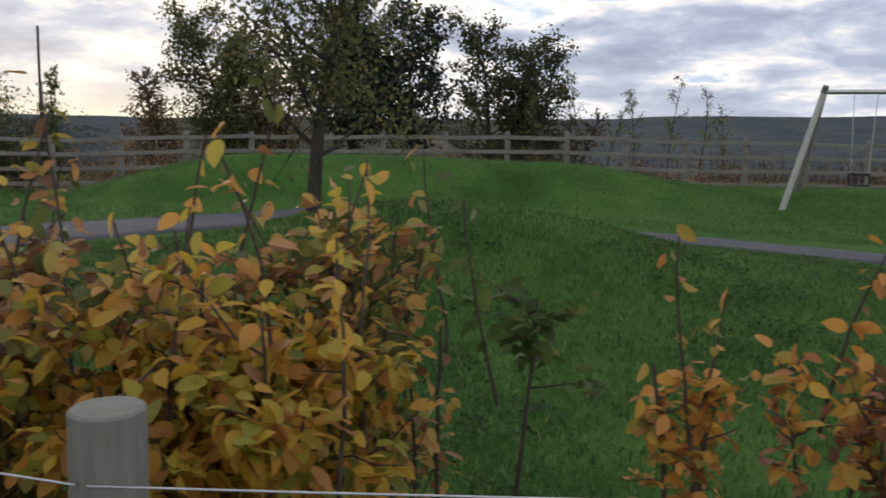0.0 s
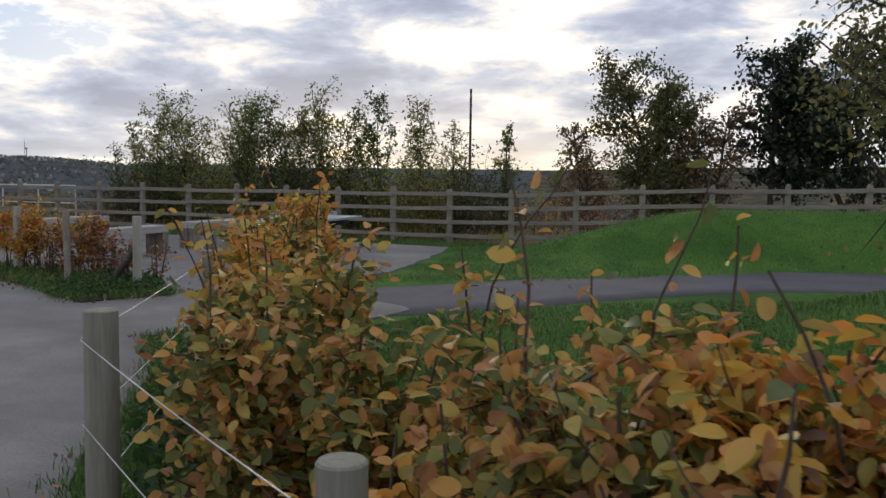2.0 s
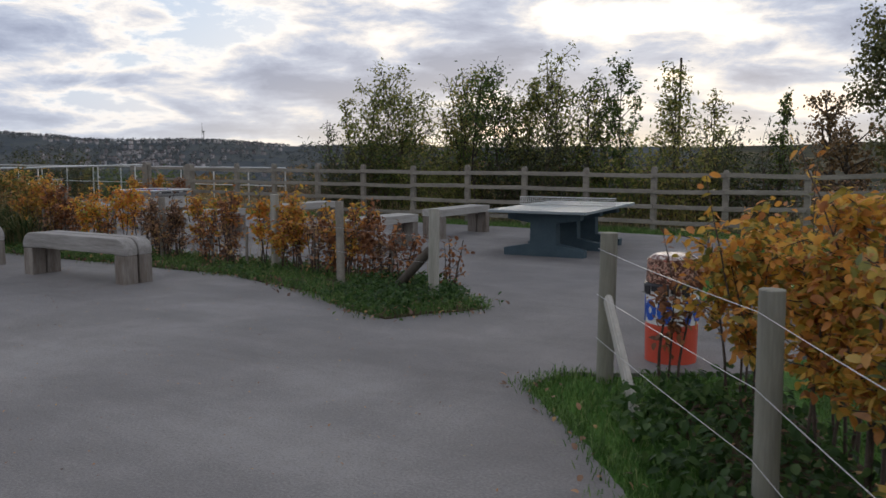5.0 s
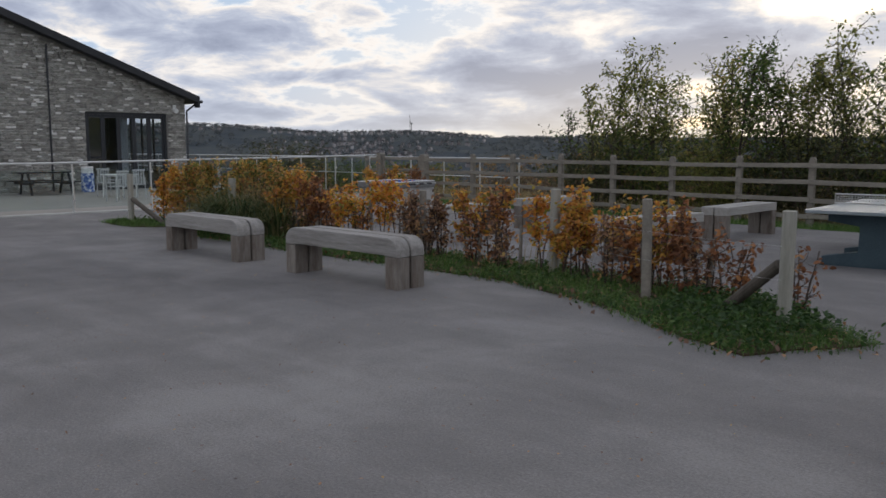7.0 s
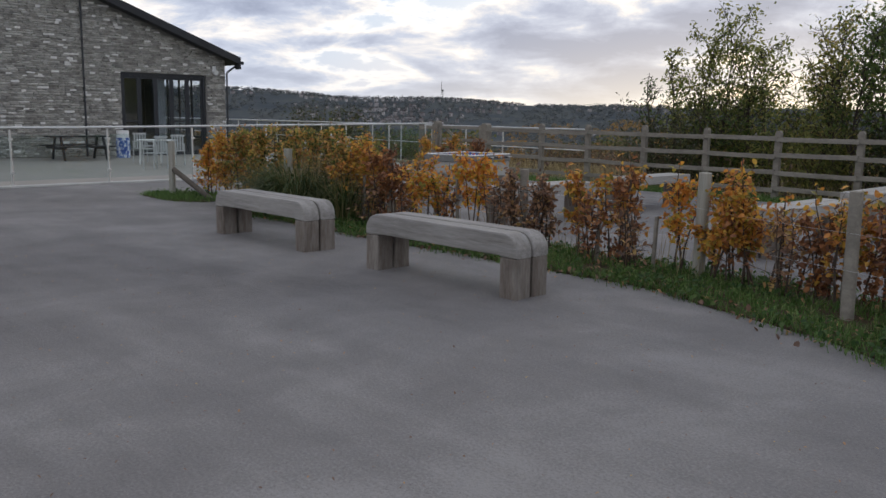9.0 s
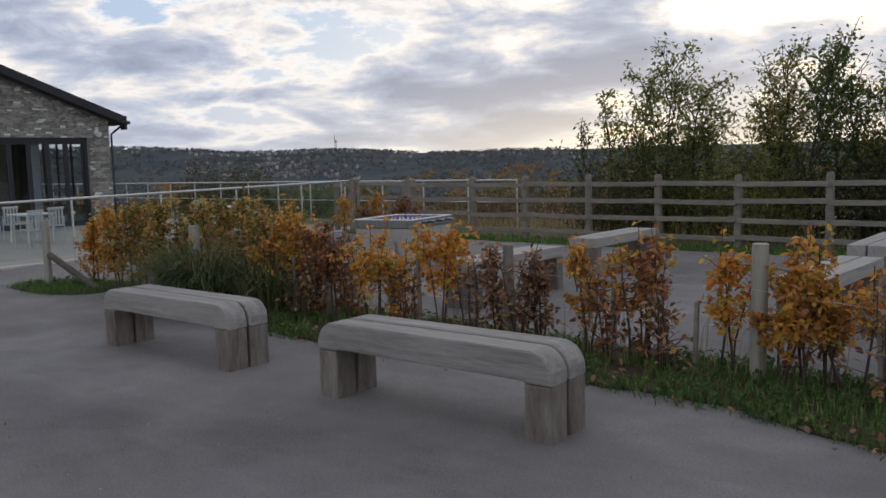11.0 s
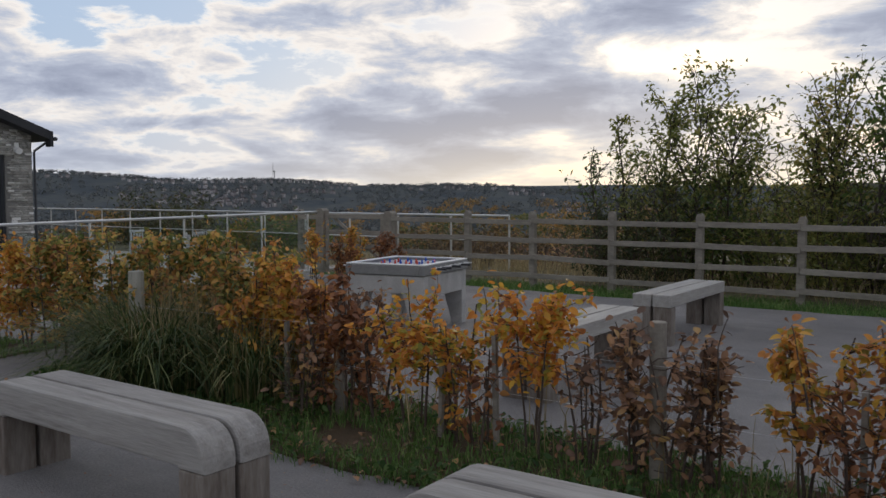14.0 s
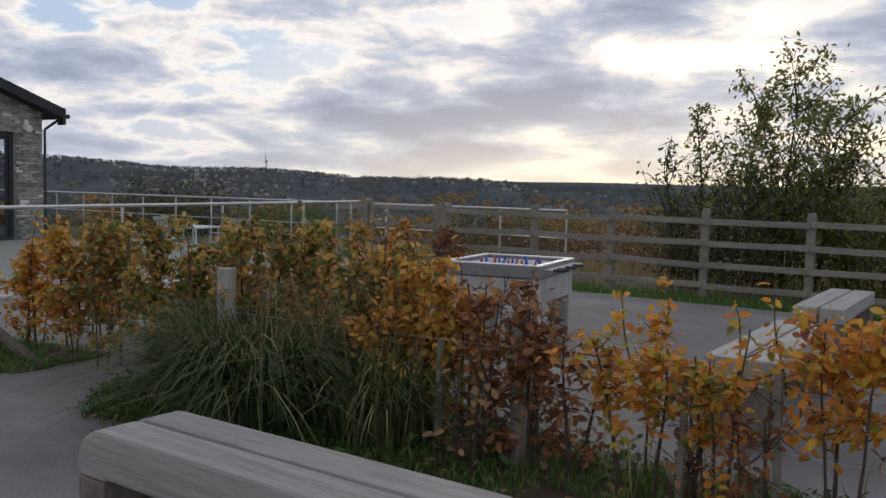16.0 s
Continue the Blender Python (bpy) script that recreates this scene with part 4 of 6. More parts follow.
# ---- stone building ----
def make_building():
    X, Y0, Y1 = -38.3, -6.0, 19.4
    SL = 0.372
    roof_z = lambda y: 3.50 + (19.4 - y) * SL if y > 2 else 3.50 + 17.4 * SL - (2 - y) * SL
    house = root("stone_building", X, 10, 0, 0, "single-storey cafe building of grey stone with a dark pitched roof", "building")
    D0, D1, DT = 15.45, 18.62, 2.88

    def wall(name, outline, material, label="", x0=-0.35, x1=0.0):
        return part(name, prism([(y - 10, z) for y, z in outline], "x", x0, x1), material, house, label)

    WY = 10.75
    wall("stone_wall", [(WY, -0.3), (D0, -0.3), (D0, roof_z(D0)), (WY, roof_z(WY))], M["mortar"], "coursed grey stone gable wall")
    wall("stone_wall", [(D1, -0.3), (Y1, -0.3), (Y1, roof_z(Y1)), (D1, roof_z(D1))], M["mortar"])
    wall("stone_wall", [(D0, DT), (D1, DT), (D1, roof_z(D1)), (D0, roof_z(D0))], M["mortar"])
    wall("rendered_wall", [(Y0, -0.3), (WY - 0.002, -0.3), (WY - 0.002, roof_z(WY)), (2, roof_z(2)), (Y0, roof_z(Y0))], M["render"], "smooth white rendered wall", -0.35, 0.05)
    # north wall, with a run of windows that lets the sky into the room
    for x0, x1, z0, z1 in ((-14, -5.6, -2.5, 3.45), (-1.3, -0.352, -2.5, 3.45), (-5.6, -1.3, -2.5, 0.55), (-5.6, -1.3, 3.0, 3.45)):
        part("side_wall", box(x0, x1, 9.05, 9.40, z0, z1), M["stone"], house)
    for x0, x1, z0, z1 in [(-5.6 + k * 1.075 - 0.035, -5.6 + k * 1.075 + 0.035, 0.55, 3.0) for k in range(5)] + [(-5.6, -1.3, 0.55, 0.63), (-5.6, -1.3, 2.92, 3.0)]:
        part("window_bar", box(x0, x1, 9.18, 9.24 if z1 - z0 > 1 else 9.235, z0 + 0.002, z1 - 0.002), M["frame"], house, "dark aluminium window bar")
    part("drain_groove", box(0.05, 0.09, 4.16, 4.22, 0.0, roof_z(14.2) - 0.25, 0.01), M["frame"], house, "thin dark vertical joint cover")
    # roof slabs with a deep dark verge
    for sgn, a, b in ((1, 2.0, 19.82), (-1, -6.6, 2.0)):
        za, zb = roof_z(max(a, Y0 - 0.6)), roof_z(b) if b <= 19.4 else 3.50 - 0.42 * SL
        outline = [(a - 10, za - 0.02), (b - 10, zb - 0.02), (b - 10, zb + 0.24), (a - 10, za + 0.24)]
        part("roof_slab", prism(outline, "x", -14, 0.45), M["roof"], house, "dark roof with deep black verge board")
    part("gutter", rod((-14, 9.9, 3.38), (0.46, 9.9, 3.38), 0.06, 10), M["frame"], house)
    part("downpipe", rod((0.04, 9.46, 3.0), (0.04, 9.46, -0.1), 0.035, 8), M["frame"], house)
    part("downpipe_elbow", rod((0.04, 9.46, 3.01), (0.10, 9.87, 3.33), 0.035, 8), M["frame"], house)
    # glazed folding doors
    doors = part("door_frame", box(-0.22, -0.06, D0 - 10, D0 - 10 + 0.09, 0.0, DT), M["frame"], house, "dark aluminium folding door frame")
    part("jamb", box(-0.22, -0.06, D1 - 10 - 0.09, D1 - 10, 0.0, DT), M["frame"], doors)
    part("head", box(-0.22, -0.06, D0 - 10 + 0.09, D1 - 10 - 0.09, DT - 0.10, DT), M["frame"], doors)
    part("sill", box(-0.24, -0.04, D0 - 10 + 0.09, D1 - 10 - 0.09, 0.0, 0.06), M["frame"], doors)
    n = 5
    wdt = (D1 - D0 - 0.18) / n
    for i in range(n):
        a = D0 - 10 + 0.09 + i * wdt
        for y0, y1, z0, z1 in ((a + 0.004, a + 0.075, 0.06, DT - 0.10), (a + wdt - 0.075, a + wdt - 0.004, 0.06, DT - 0.10), (a + 0.075, a + wdt - 0.075, 0.06, 0.16), (a + 0.075, a + wdt - 0.075, DT - 0.20, DT - 0.10)):
            part("sash", box(-0.17, -0.11, y0, y1, z0, z1), M["frame"], doors)
        if i in (0, 3):
            part("glazing_bar", box(-0.165, -0.115, a + 0.075, a + wdt - 0.075, 1.18, 1.24), M["frame"], doors)
        pane = part("pane", box(-0.145, -0.135, a + 0.07, a + wdt - 0.07, 0.15, DT - 0.19), M["window_glass"], doors)
        pane.visible_shadow = False
    # a room behind the glass
    part("room_back", box(-6.4, -6.3, 3, 9.0, 0, 3.0), M["room"], house)
    part("room_side", box(-6.3, -0.352, 2.9, 3.0, 0, 3.0), M["room"], house)
    part("room_ceiling", box(-6.3, -0.352, 3, 9.0, 3.0, 3.1), M["room"], house)
    part("room_floor", box(-6.3, -0.352, 3, 9.0, -0.1, 0.005), M["grey_concrete"], house)
    part("pillar", box(-0.75, -0.50, 6.95, 7.25, 0.006, 2.99), M["render"], house, "pale pillar behind the glass")
    lamp = part("wall_lamp", rod((0.01, 8.95, 3.05), (0.20, 8.95, 2.99), 0.09, 14), M["white"], house, "white bulkhead lamp")
    part("lamp_bracket", box(0.001, 0.06, 8.89, 9.01, 3.10, 3.24, 0.01), M["white"], lamp)
    part("verge_end", box(0.18, 0.46, 9.74, 9.83, 3.15, 3.60), M["roof"], house)
    return house, roof_z, (D0, D1, DT, WY, Y1)


building, roof_z, DOOR = make_building()


def make_stones():
    """Long thin walling stones: the courses as one part, the pale proud ones as stones of their own."""
    rng = np.random.default_rng(21)
    D0, D1, DT, WY, Y1 = DOOR
    v, f, n = [], [], 0
    pale = []
    z = 0.02
    quad = np.array([(0, 1, 3, 2), (4, 6, 7, 5), (0, 4, 5, 1), (2, 3, 7, 6), (0, 2, 6, 4), (1, 5, 7, 3)])
    while z < 6.7:
        h = rng.uniform(0.045, 0.09)
        y = WY + 0.01
        while y < Y1:
            w = rng.uniform(0.12, 0.36)
            b = min(y + w, Y1)
            inside = (y < D1 and b > D0 and z < DT)
            if inside and y < D0 - 0.08:
                b, inside = D0, False
            if not inside and b - y > 0.05 and z + h < roof_z(b) - 0.02:
                d = rng.uniform(0.012, 0.045)
                if b - y < 0.26 and rng.random() < 0.12 and len(pale) < 290:
                    pale.append((y, b, z, h, d + 0.012))
                else:
                    c = [(x, yy - 10, zz) for x in (-0.02, d) for yy in (y + 0.004, b - 0.004) for zz in (z + 0.003, z + h - 0.004)]
                    v.extend(c)
                    f.append(quad + n)
                    n += 8
            y = b
        z += h
    me = arrays_mesh("walling", np.array(v), np.concatenate(f), (M["stone_wall"],))
    courses = part("walling", me, None, building, "thin coursed grey walling stones")
    tagged(courses, kind="stuff")
    unit = part("stone", box(-0.02, 1.0, 0.02, 0.98, 0.04, 0.96, 0.0), M["stone_pale"], building).data
    first = bpy.data.objects["stone"]
    for k, (y0, y1, z0, h, d) in enumerate(pale):
        ob = first if k == 0 else new("stone", unit)
        ob.parent = building
        ob.matrix_basis = Matrix.Translation((0, y0 - 10, z0)) @ Matrix.Diagonal((d, y1 - y0, h, 1))


M["stone_wall"] = surface("mixed_grey_stone", [(0.2, (0.17, 0.165, 0.15)), (0.4, (0.29, 0.28, 0.255)), (0.6, (0.39, 0.38, 0.345)), (0.8, (0.54, 0.53, 0.49))], 0.88, 3, 25, 0.5, 0.01, island=0.36)
make_stones()


# ---- cafe furniture ----
def make_picnic_table(x, y, turn):
    table = root("picnic_table", x, y, 0.01, turn, "dark-stained picnic table with fixed benches", "table", "cafe picnic tables")
    for i in range(5):
        part("tabletop_plank", box(-0.9, 0.9, -0.36 + i * 0.146, -0.36 + i * 0.146 + 0.138, 0.71, 0.75, 0.005), M["roof"], table)
    for s in (-1, 1):
        for k in (0, 1):
            part("seat_plank", box(-0.9, 0.9, s * 0.72 - 0.13 + k * 0.135, s * 0.72 - 0.005 + k * 0.135, 0.42, 0.455, 0.005), M["roof"], table)
        xx = s * 0.65
        part("beam", box(xx - 0.04, xx + 0.04, -0.85, 0.85, 0.34, 0.418, 0.006), M["roof"], table)
        for q in (-1, 1):
            part("leg", prism([(q * 0.62, -0.01), (q * 0.52, -0.01), (q * 0.20, 0.708), (q * 0.30, 0.708)], "x", xx + 0.042, xx + 0.09), M["roof"], table)


make_picnic_table(-36.6, 13.3, 90)
make_picnic_table(-33.2, 8.9, 92)


def make_chair(x, y, turn):
    chair = root("cafe_chair", x, y, 0.01, turn, "pale grey metal terrace chair with armrests", "chair", "terrace chairs")
    part("seat", box(-0.22, 0.22, -0.22, 0.22, 0.42, 0.45, 0.012, 2), M["alloy"], chair)
    for i in range(5):
        part("back_slat", box(-0.20 + i * 0.09, -0.15 + i * 0.09, 0.20, 0.225, 0.452, 0.84, 0.006), M["alloy"], chair)
    part("back_rail", box(-0.23, 0.23, 0.19, 0.235, 0.842, 0.90, 0.012, 2), M["alloy"], chair)
    for sx in (-1, 1):
        part("armrest", box(sx * 0.25 - 0.025, sx * 0.25 + 0.025, -0.2, 0.2, 0.62, 0.65, 0.008), M["alloy"], chair)
        for sy in (-1, 1):
            part("leg", rod((sx * 0.245, sy * 0.20, 0.0), (sx * 0.235, sy * 0.19, 0.618), 0.018, 8), M["alloy"], chair)


def make_white_table(x, y):
    table = root("cafe_table", x, y, 0.01, 10, "white round-edged terrace table", "table", "white terrace tables")
    part("tabletop", box(-0.42, 0.42, -0.42, 0.42, 0.70, 0.735, 0.015, 2), M["white"], table)
    for sx in (-1, 1):
        for sy in (-1, 1):
            part("leg", rod((sx * 0.36, sy * 0.36, 0), (sx * 0.34, sy * 0.34, 0.699), 0.02, 8), M["white"], table)


for x, y in ((-33.2, 14.4), (-30.4, 18.3)):
    make_white_table(x, y)
    for dx, dy, turn in ((0.85, 0.1, -90), (-0.8, -0.05, 90)):
        make_chair(x + dx, y + dy, turn + 12)
make_chair(-31.3, 13.5, -70)
make_chair(-28.2, 17.5, 150)


def make_cafe_bin(x, y):
    bin_ = root("litter_bin", x, y, 0.01, 0, "round litter bin in a blue and white mottled pattern", "bin")
    bm = rod((0, 0, 0), (0, 0, 0.66), 0.22, 24)
    part("drum", bm, surface("blue_white_mottle", [(0.44, (0.03, 0.07, 0.30)), (0.5, (0.10, 0.2, 0.5)), (0.56, (0.7, 0.72, 0.76))], 0.5, 8, 14, 0.0), bin_)
    part("hood", rod((0, 0, 0.662), (0, 0, 0.90), 0.20, 24), M["white"], bin_, "white bin hood")


make_cafe_bin(-37.2, 15.0)


# ---- swing ----
def make_swing():
    swing = root("swing_frame", 9.2, 17.2, 0, 0, "timber A-frame swing with a black cradle seat on chains", "swing")
    ux, uy = 0.86, -0.50
    top = 2.55
    for k in (0.0, 3.2):
        for s, m in ((-1, "pale_wood"), (1, "fence_wood")):
            bx, by = (-1.0, -0.45) if (s < 0 and k == 0) else (0.05, 1.0) if k == 0 else (ux * k + 0.3 + s * 0.55, uy * k - 0.2 + s * 0.75)
            g = ground_at(9.2 + bx, 17.2 + by)
            part("leg", rod((bx, by, g - 0.1), (ux * k - s * 0.03, uy * k - s * 0.05, top + 0.12), 0.062, 12), M[m], swing, "round splayed timber leg")
    part("crossbeam", rod((-0.1 * ux, -0.1 * uy, top), (3.3 * ux, 3.3 * uy, top), 0.05, 12), M["steel"], swing, "galvanised top beam")
    for a in (0.55,):
        seat = part("seat", box(ux * (a + 0.22) - 0.17, ux * (a + 0.22) + 0.17, uy * (a + 0.22) - 0.13, uy * (a + 0.22) + 0.13, 0.62, 0.66, 0.01), M["black"], swing, "black rubber cradle swing seat")
        for x0, x1, y0, y1 in ((-0.17, 0.17, -0.13, -0.115), (-0.17, 0.17, 0.115, 0.13), (-0.17, -0.155, -0.11, 0.11), (0.155, 0.17, -0.11, 0.11)):
            cx, cy = ux * (a + 0.22), uy * (a + 0.22)
            part("cradle_bar", box(cx + x0, cx + x1, cy + y0, cy + y1, 0.84, 0.89, 0.004), M["black"], seat)
        for sx in (-1, 0, 1):
            for sy in (-1, 1):
                cx, cy = ux * (a + 0.22) + sx * 0.155, uy * (a + 0.22) + sy * 0.12
                part("cradle_strap", box(cx - 0.02, cx + 0.02, cy - 0.008, cy + 0.008, 0.661, 0.838), M["black"], seat)
        for b in (0.0, 0.44):
            s = Sticks()
            s.add([(ux * (a + b), uy * (a + b), top - 0.04), (ux * (a + 0.22 + (b - 0.22) * 0.75), uy * (a + 0.22 + (b - 0.22) * 0.75), 0.87)], 0.008, 5)
            part("chain", s.mesh("chain", M["wire"]), None, swing, "thin steel chain")


make_swing()


# ---- far pole and turbine ----
pole = root("utility_pole", -17.4, 44.7, 0, 0, "tall thin dark utility pole beyond the fence", "pole")
s = Sticks()
s.add([(0, 0, ground_at(-17.4, 44.7) - 0.3), (0.03, 0, 6.5)], [0.085, 0.06], 8)
part("shaft", s.mesh("shaft", M["bark"]), None, pole)


# ---- plants ----
def wander(rng, start, direction, length, steps, wobble, lift=0.0):
    """A crooked twig from start."""
    pts = [np.asarray(start, dtype=float)]
    d = np.asarray(direction, dtype=float)
    d = d / np.linalg.norm(d)
    for _ in range(steps):
        d = d + rng.normal(0, wobble, 3) + np.array([0, 0, lift])
        d = d / np.linalg.norm(d)
        pts.append(pts[-1] + d * length / steps)
    return np.array(pts)


def shrub(x, y, height, radius, leaf_mat, count, size, seed, label, stems=5, sprigs=0, low=0.12, thin=1.0, name="beech_shrub", group="beech hedge", singles=0, tall=0.85, open_form=False):
    """A hedging plant: upright stems, side twigs and leaves along the twigs."""
    rng = np.random.default_rng(seed)
    g = ground_at(x, y) + 0.03
    plant = root(name, x, y, g, 0, label, "shrub", group)
    wood, leaf_at, tall_at = Sticks(), [], []
    twigs = []
    for i in range(stems):
        a = rng.uniform(0, 2 * np.pi)
        r = radius * 0.35 * rng.random()
        lean = rng.uniform(0.05, 0.35) * radius / max(height, 0.3)
        st = wander(rng, (r * math.cos(a), r * math.sin(a), -0.03), (math.cos(a) * lean, math.sin(a) * lean, 1), height * rng.uniform(0.75, 1.0), 7, 0.06, 0.03)
        wood.add(st, np.linspace(0.011, 0.004, len(st)) * (0.8 + 0.5 * rng.random()), 5)
        twigs.append(st[4:])
        for _ in range(int(10 * thin)):
            k = rng.uniform(max(low, 0.02), 0.97)
            j = min(int(k * 7), 6)
            p = st[j] + (st[j + 1] - st[j]) * (k * 7 - j)
            b = rng.uniform(0, 2 * np.pi)
            reach = radius * rng.uniform(0.3, 1.15) * (1 - 0.45 * k) if open_form else radius * rng.uniform(0.4, 1.0) * (1 - 0.45 * k)
            tw = wander(rng, p, (math.cos(b), math.sin(b), rng.uniform(-0.1, 0.9) if open_form else 0.45), reach, 4, 0.22, 0.05)
            wood.add(tw, np.linspace(0.0045, 0.0018, len(tw)), 4)
            twigs.append(tw)
    for _ in range(count):
        t = twigs[rng.integers(len(twigs))]
        j = int((len(t) - 1) * rng.random() ** (0.6 if open_form else 1.0))
        leaf_at.append(t[j] + (t[j + 1] - t[j]) * rng.random() + rng.normal(0, 0.03, 3))
    for _ in range((sprigs + 1) // 2 if not singles else sprigs):
        a = rng.uniform(0, 2 * np.pi)
        r = radius * rng.uniform(0.1, 0.75)
        st = wander(rng, (r * math.cos(a), r * math.sin(a), height * 0.55), (rng.normal(0, 0.12), rng.normal(0, 0.12), 1), height * rng.uniform(0.55, 0.85) * tall, 6, 0.09)
        wood.add(st, np.linspace(0.007, 0.003, len(st)), 5)
        for k in np.linspace(0.25, 1.0, int(rng.integers(12, 20))):
            j = min(int(k * 6), 5)
            p = st[j] + (st[j + 1] - st[j]) * (k * 6 - j)
            (tall_at if singles else leaf_at).append(p + rng.normal(0, 0.025, 3))
    tagged(part("stem", wood.mesh("stem", M["twig"]), None, plant, "thin brown upright stems"), kind="stuff")
    part("foliage", leaves_mesh("foliage", rng, leaf_at, size, leaf_mat), None, plant)
    if singles:
        own = (tall_at + [leaf_at[i] + rng.normal(0, 0.03, 3) for i in rng.integers(0, len(leaf_at), singles)])[:290]
        base = arrays_mesh("leaf", LEAF, LEAF_F, (M["gold_single"],))
        for p, fr in zip(own, turns(rng, len(own), 0.6, 0.2)):
            ob = new("leaf", base)
            ob.parent = plant
            s = size * rng.uniform(0.75, 1.2)
            ob.matrix_basis = Matrix.Translation(Vector(p)) @ Matrix([[fr[c][r] for c in range(3)] for r in range(3)]).to_4x4() @ Matrix.Scale(s, 4)
    return plant


# the hedge beside the walk: x, y, height, radius, leaf, count, sprigs
HEDGE = [
    (2.2, 2.1, 0.95, 0.40, "mixed", 500, 2), (1.62, 2.25, 0.98, 0.34, "russet", 300, 3), (0.95, 2.5, 0.92, 0.24, "amber", 130, 3),
    (-0.22, 2.05, 1.10, 0.42, "gold", 1000, 5), (-0.55, 2.0, 1.12, 0.42, "gold", 1000, 5), (-0.5, 2.45, 1.2, 0.45, "mixed", 800, 4), (-0.02, 2.9, 1.16, 0.36, "mixed", 520, 4), (-0.98, 2.20, 1.04, 0.40, "mixed", 900, 1), (-1.25, 2.55, 1.05, 0.40, "withered", 800, 1),
    (-1.50, 2.25, 1.06, 0.42, "withered", 1000, 1), (-1.80, 2.70, 1.10, 0.44, "amber", 1100, 1), (-2.05, 2.55, 1.10, 0.44, "mixed", 1300, 2),
    (-2.25, 2.80, 1.22, 0.42, "mixed", 1200, 1), (-2.62, 2.70, 0.84, 0.32, "mixed", 500, 1), (-1.92, 2.35, 1.08, 0.38, "mixed", 900, 1),
    (-2.45, 2.85, 1.12, 0.42, "mixed", 1200, 1), (-2.85, 2.95, 0.80, 0.40, "amber", 600, 2), (-3.1, 3.45, 0.88, 0.42, "mixed", 700, 2), (-3.45, 3.35, 1.00, 0.44, "mixed", 1200, 1),
    (-3.85, 3.8, 1.10, 0.44, "mixed", 1300, 3), (-4.2, 4.4, 1.18, 0.46, "mixed", 1300, 4), (-4.62, 5.1, 1.36, 0.48, "amber", 1200, 3),
    (-4.95, 5.8, 1.45, 0.48, "mixed", 1250, 2), (-5.2, 6.45, 1.48, 0.48, "amber", 1200, 2), (-5.6, 7.05, 1.48, 0.52, "amber", 1200, 2), (-6.15, 7.8, 1.38, 0.52, "amber", 900, 3)]
for i, (x, y, h, r, leaf, count, sp) in enumerate(HEDGE):
    what = {"gold": "young beech hedge plant covered in golden-yellow autumn leaves", "mixed": "beech hedge plant turning from green to brown", "withered": "beech hedge plant with withered dull brown leaves",
            "russet": "beech hedge plant with dark russet leaves", "green": "spindly young hedge plant still in green leaf", "amber": "tall beech hedge plant with amber and orange leaves"}[leaf]
    near = x > -4.5
    shrub(x, y, (h + (0.08 if -4.0 < x < -2.95 or -1.9 < x < -0.9 else 0)) * (1.13 if near else 1.0), r * (1.3 if x > -3.3 and count > 200 else 1.05), M[leaf], int(count * (2.9 if near else 2.0)), 0.064 if near else 0.068, 100 + i, what, 7 if count > 200 else 3, sp, 0.06 if y < 5 else 0.30, 1.5, singles=110 if leaf == "gold" else 0)
shrub(-6.82, 8.22, 0.98, 0.24, M["russet"], 170, 0.065, 180, "thin russet beech sapling in front of the bin", 3, 2, 0.35, 1.0, "beech_sapling")
shrub(0.46, 3.0, 1.12, 0.46, M["green"], 110, 0.075, 181, "spindly young hedge plant still in green leaf", 1, 1, 0.62, 1.2, "beech_sapling", open_form=True)
shrub(1.34, 2.4, 1.10, 0.24, M["amber"], 150, 0.066, 182, "young beech with a tuft of pinkish brown leaves at its top", 2, 2, 0.62, 1.2, "beech_sapling", open_form=True)
# single leggy saplings beyond the hedge
for i, (x, y, h) in enumerate([(0.15, 2.9, 1.15), (-2.3, 3.6, 1.45), (-3.0, 4.3, 1.5), (-1.3, 3.2, 1.35), (-0.6, 2.9, 1.45)]):
    shrub(x, y, h, 0.16, M["mixed"], 70, 0.07, 150 + i, "leggy young beech shoot with few leaves", 2, 1, 0.35, 0.5, group="beech shoots")

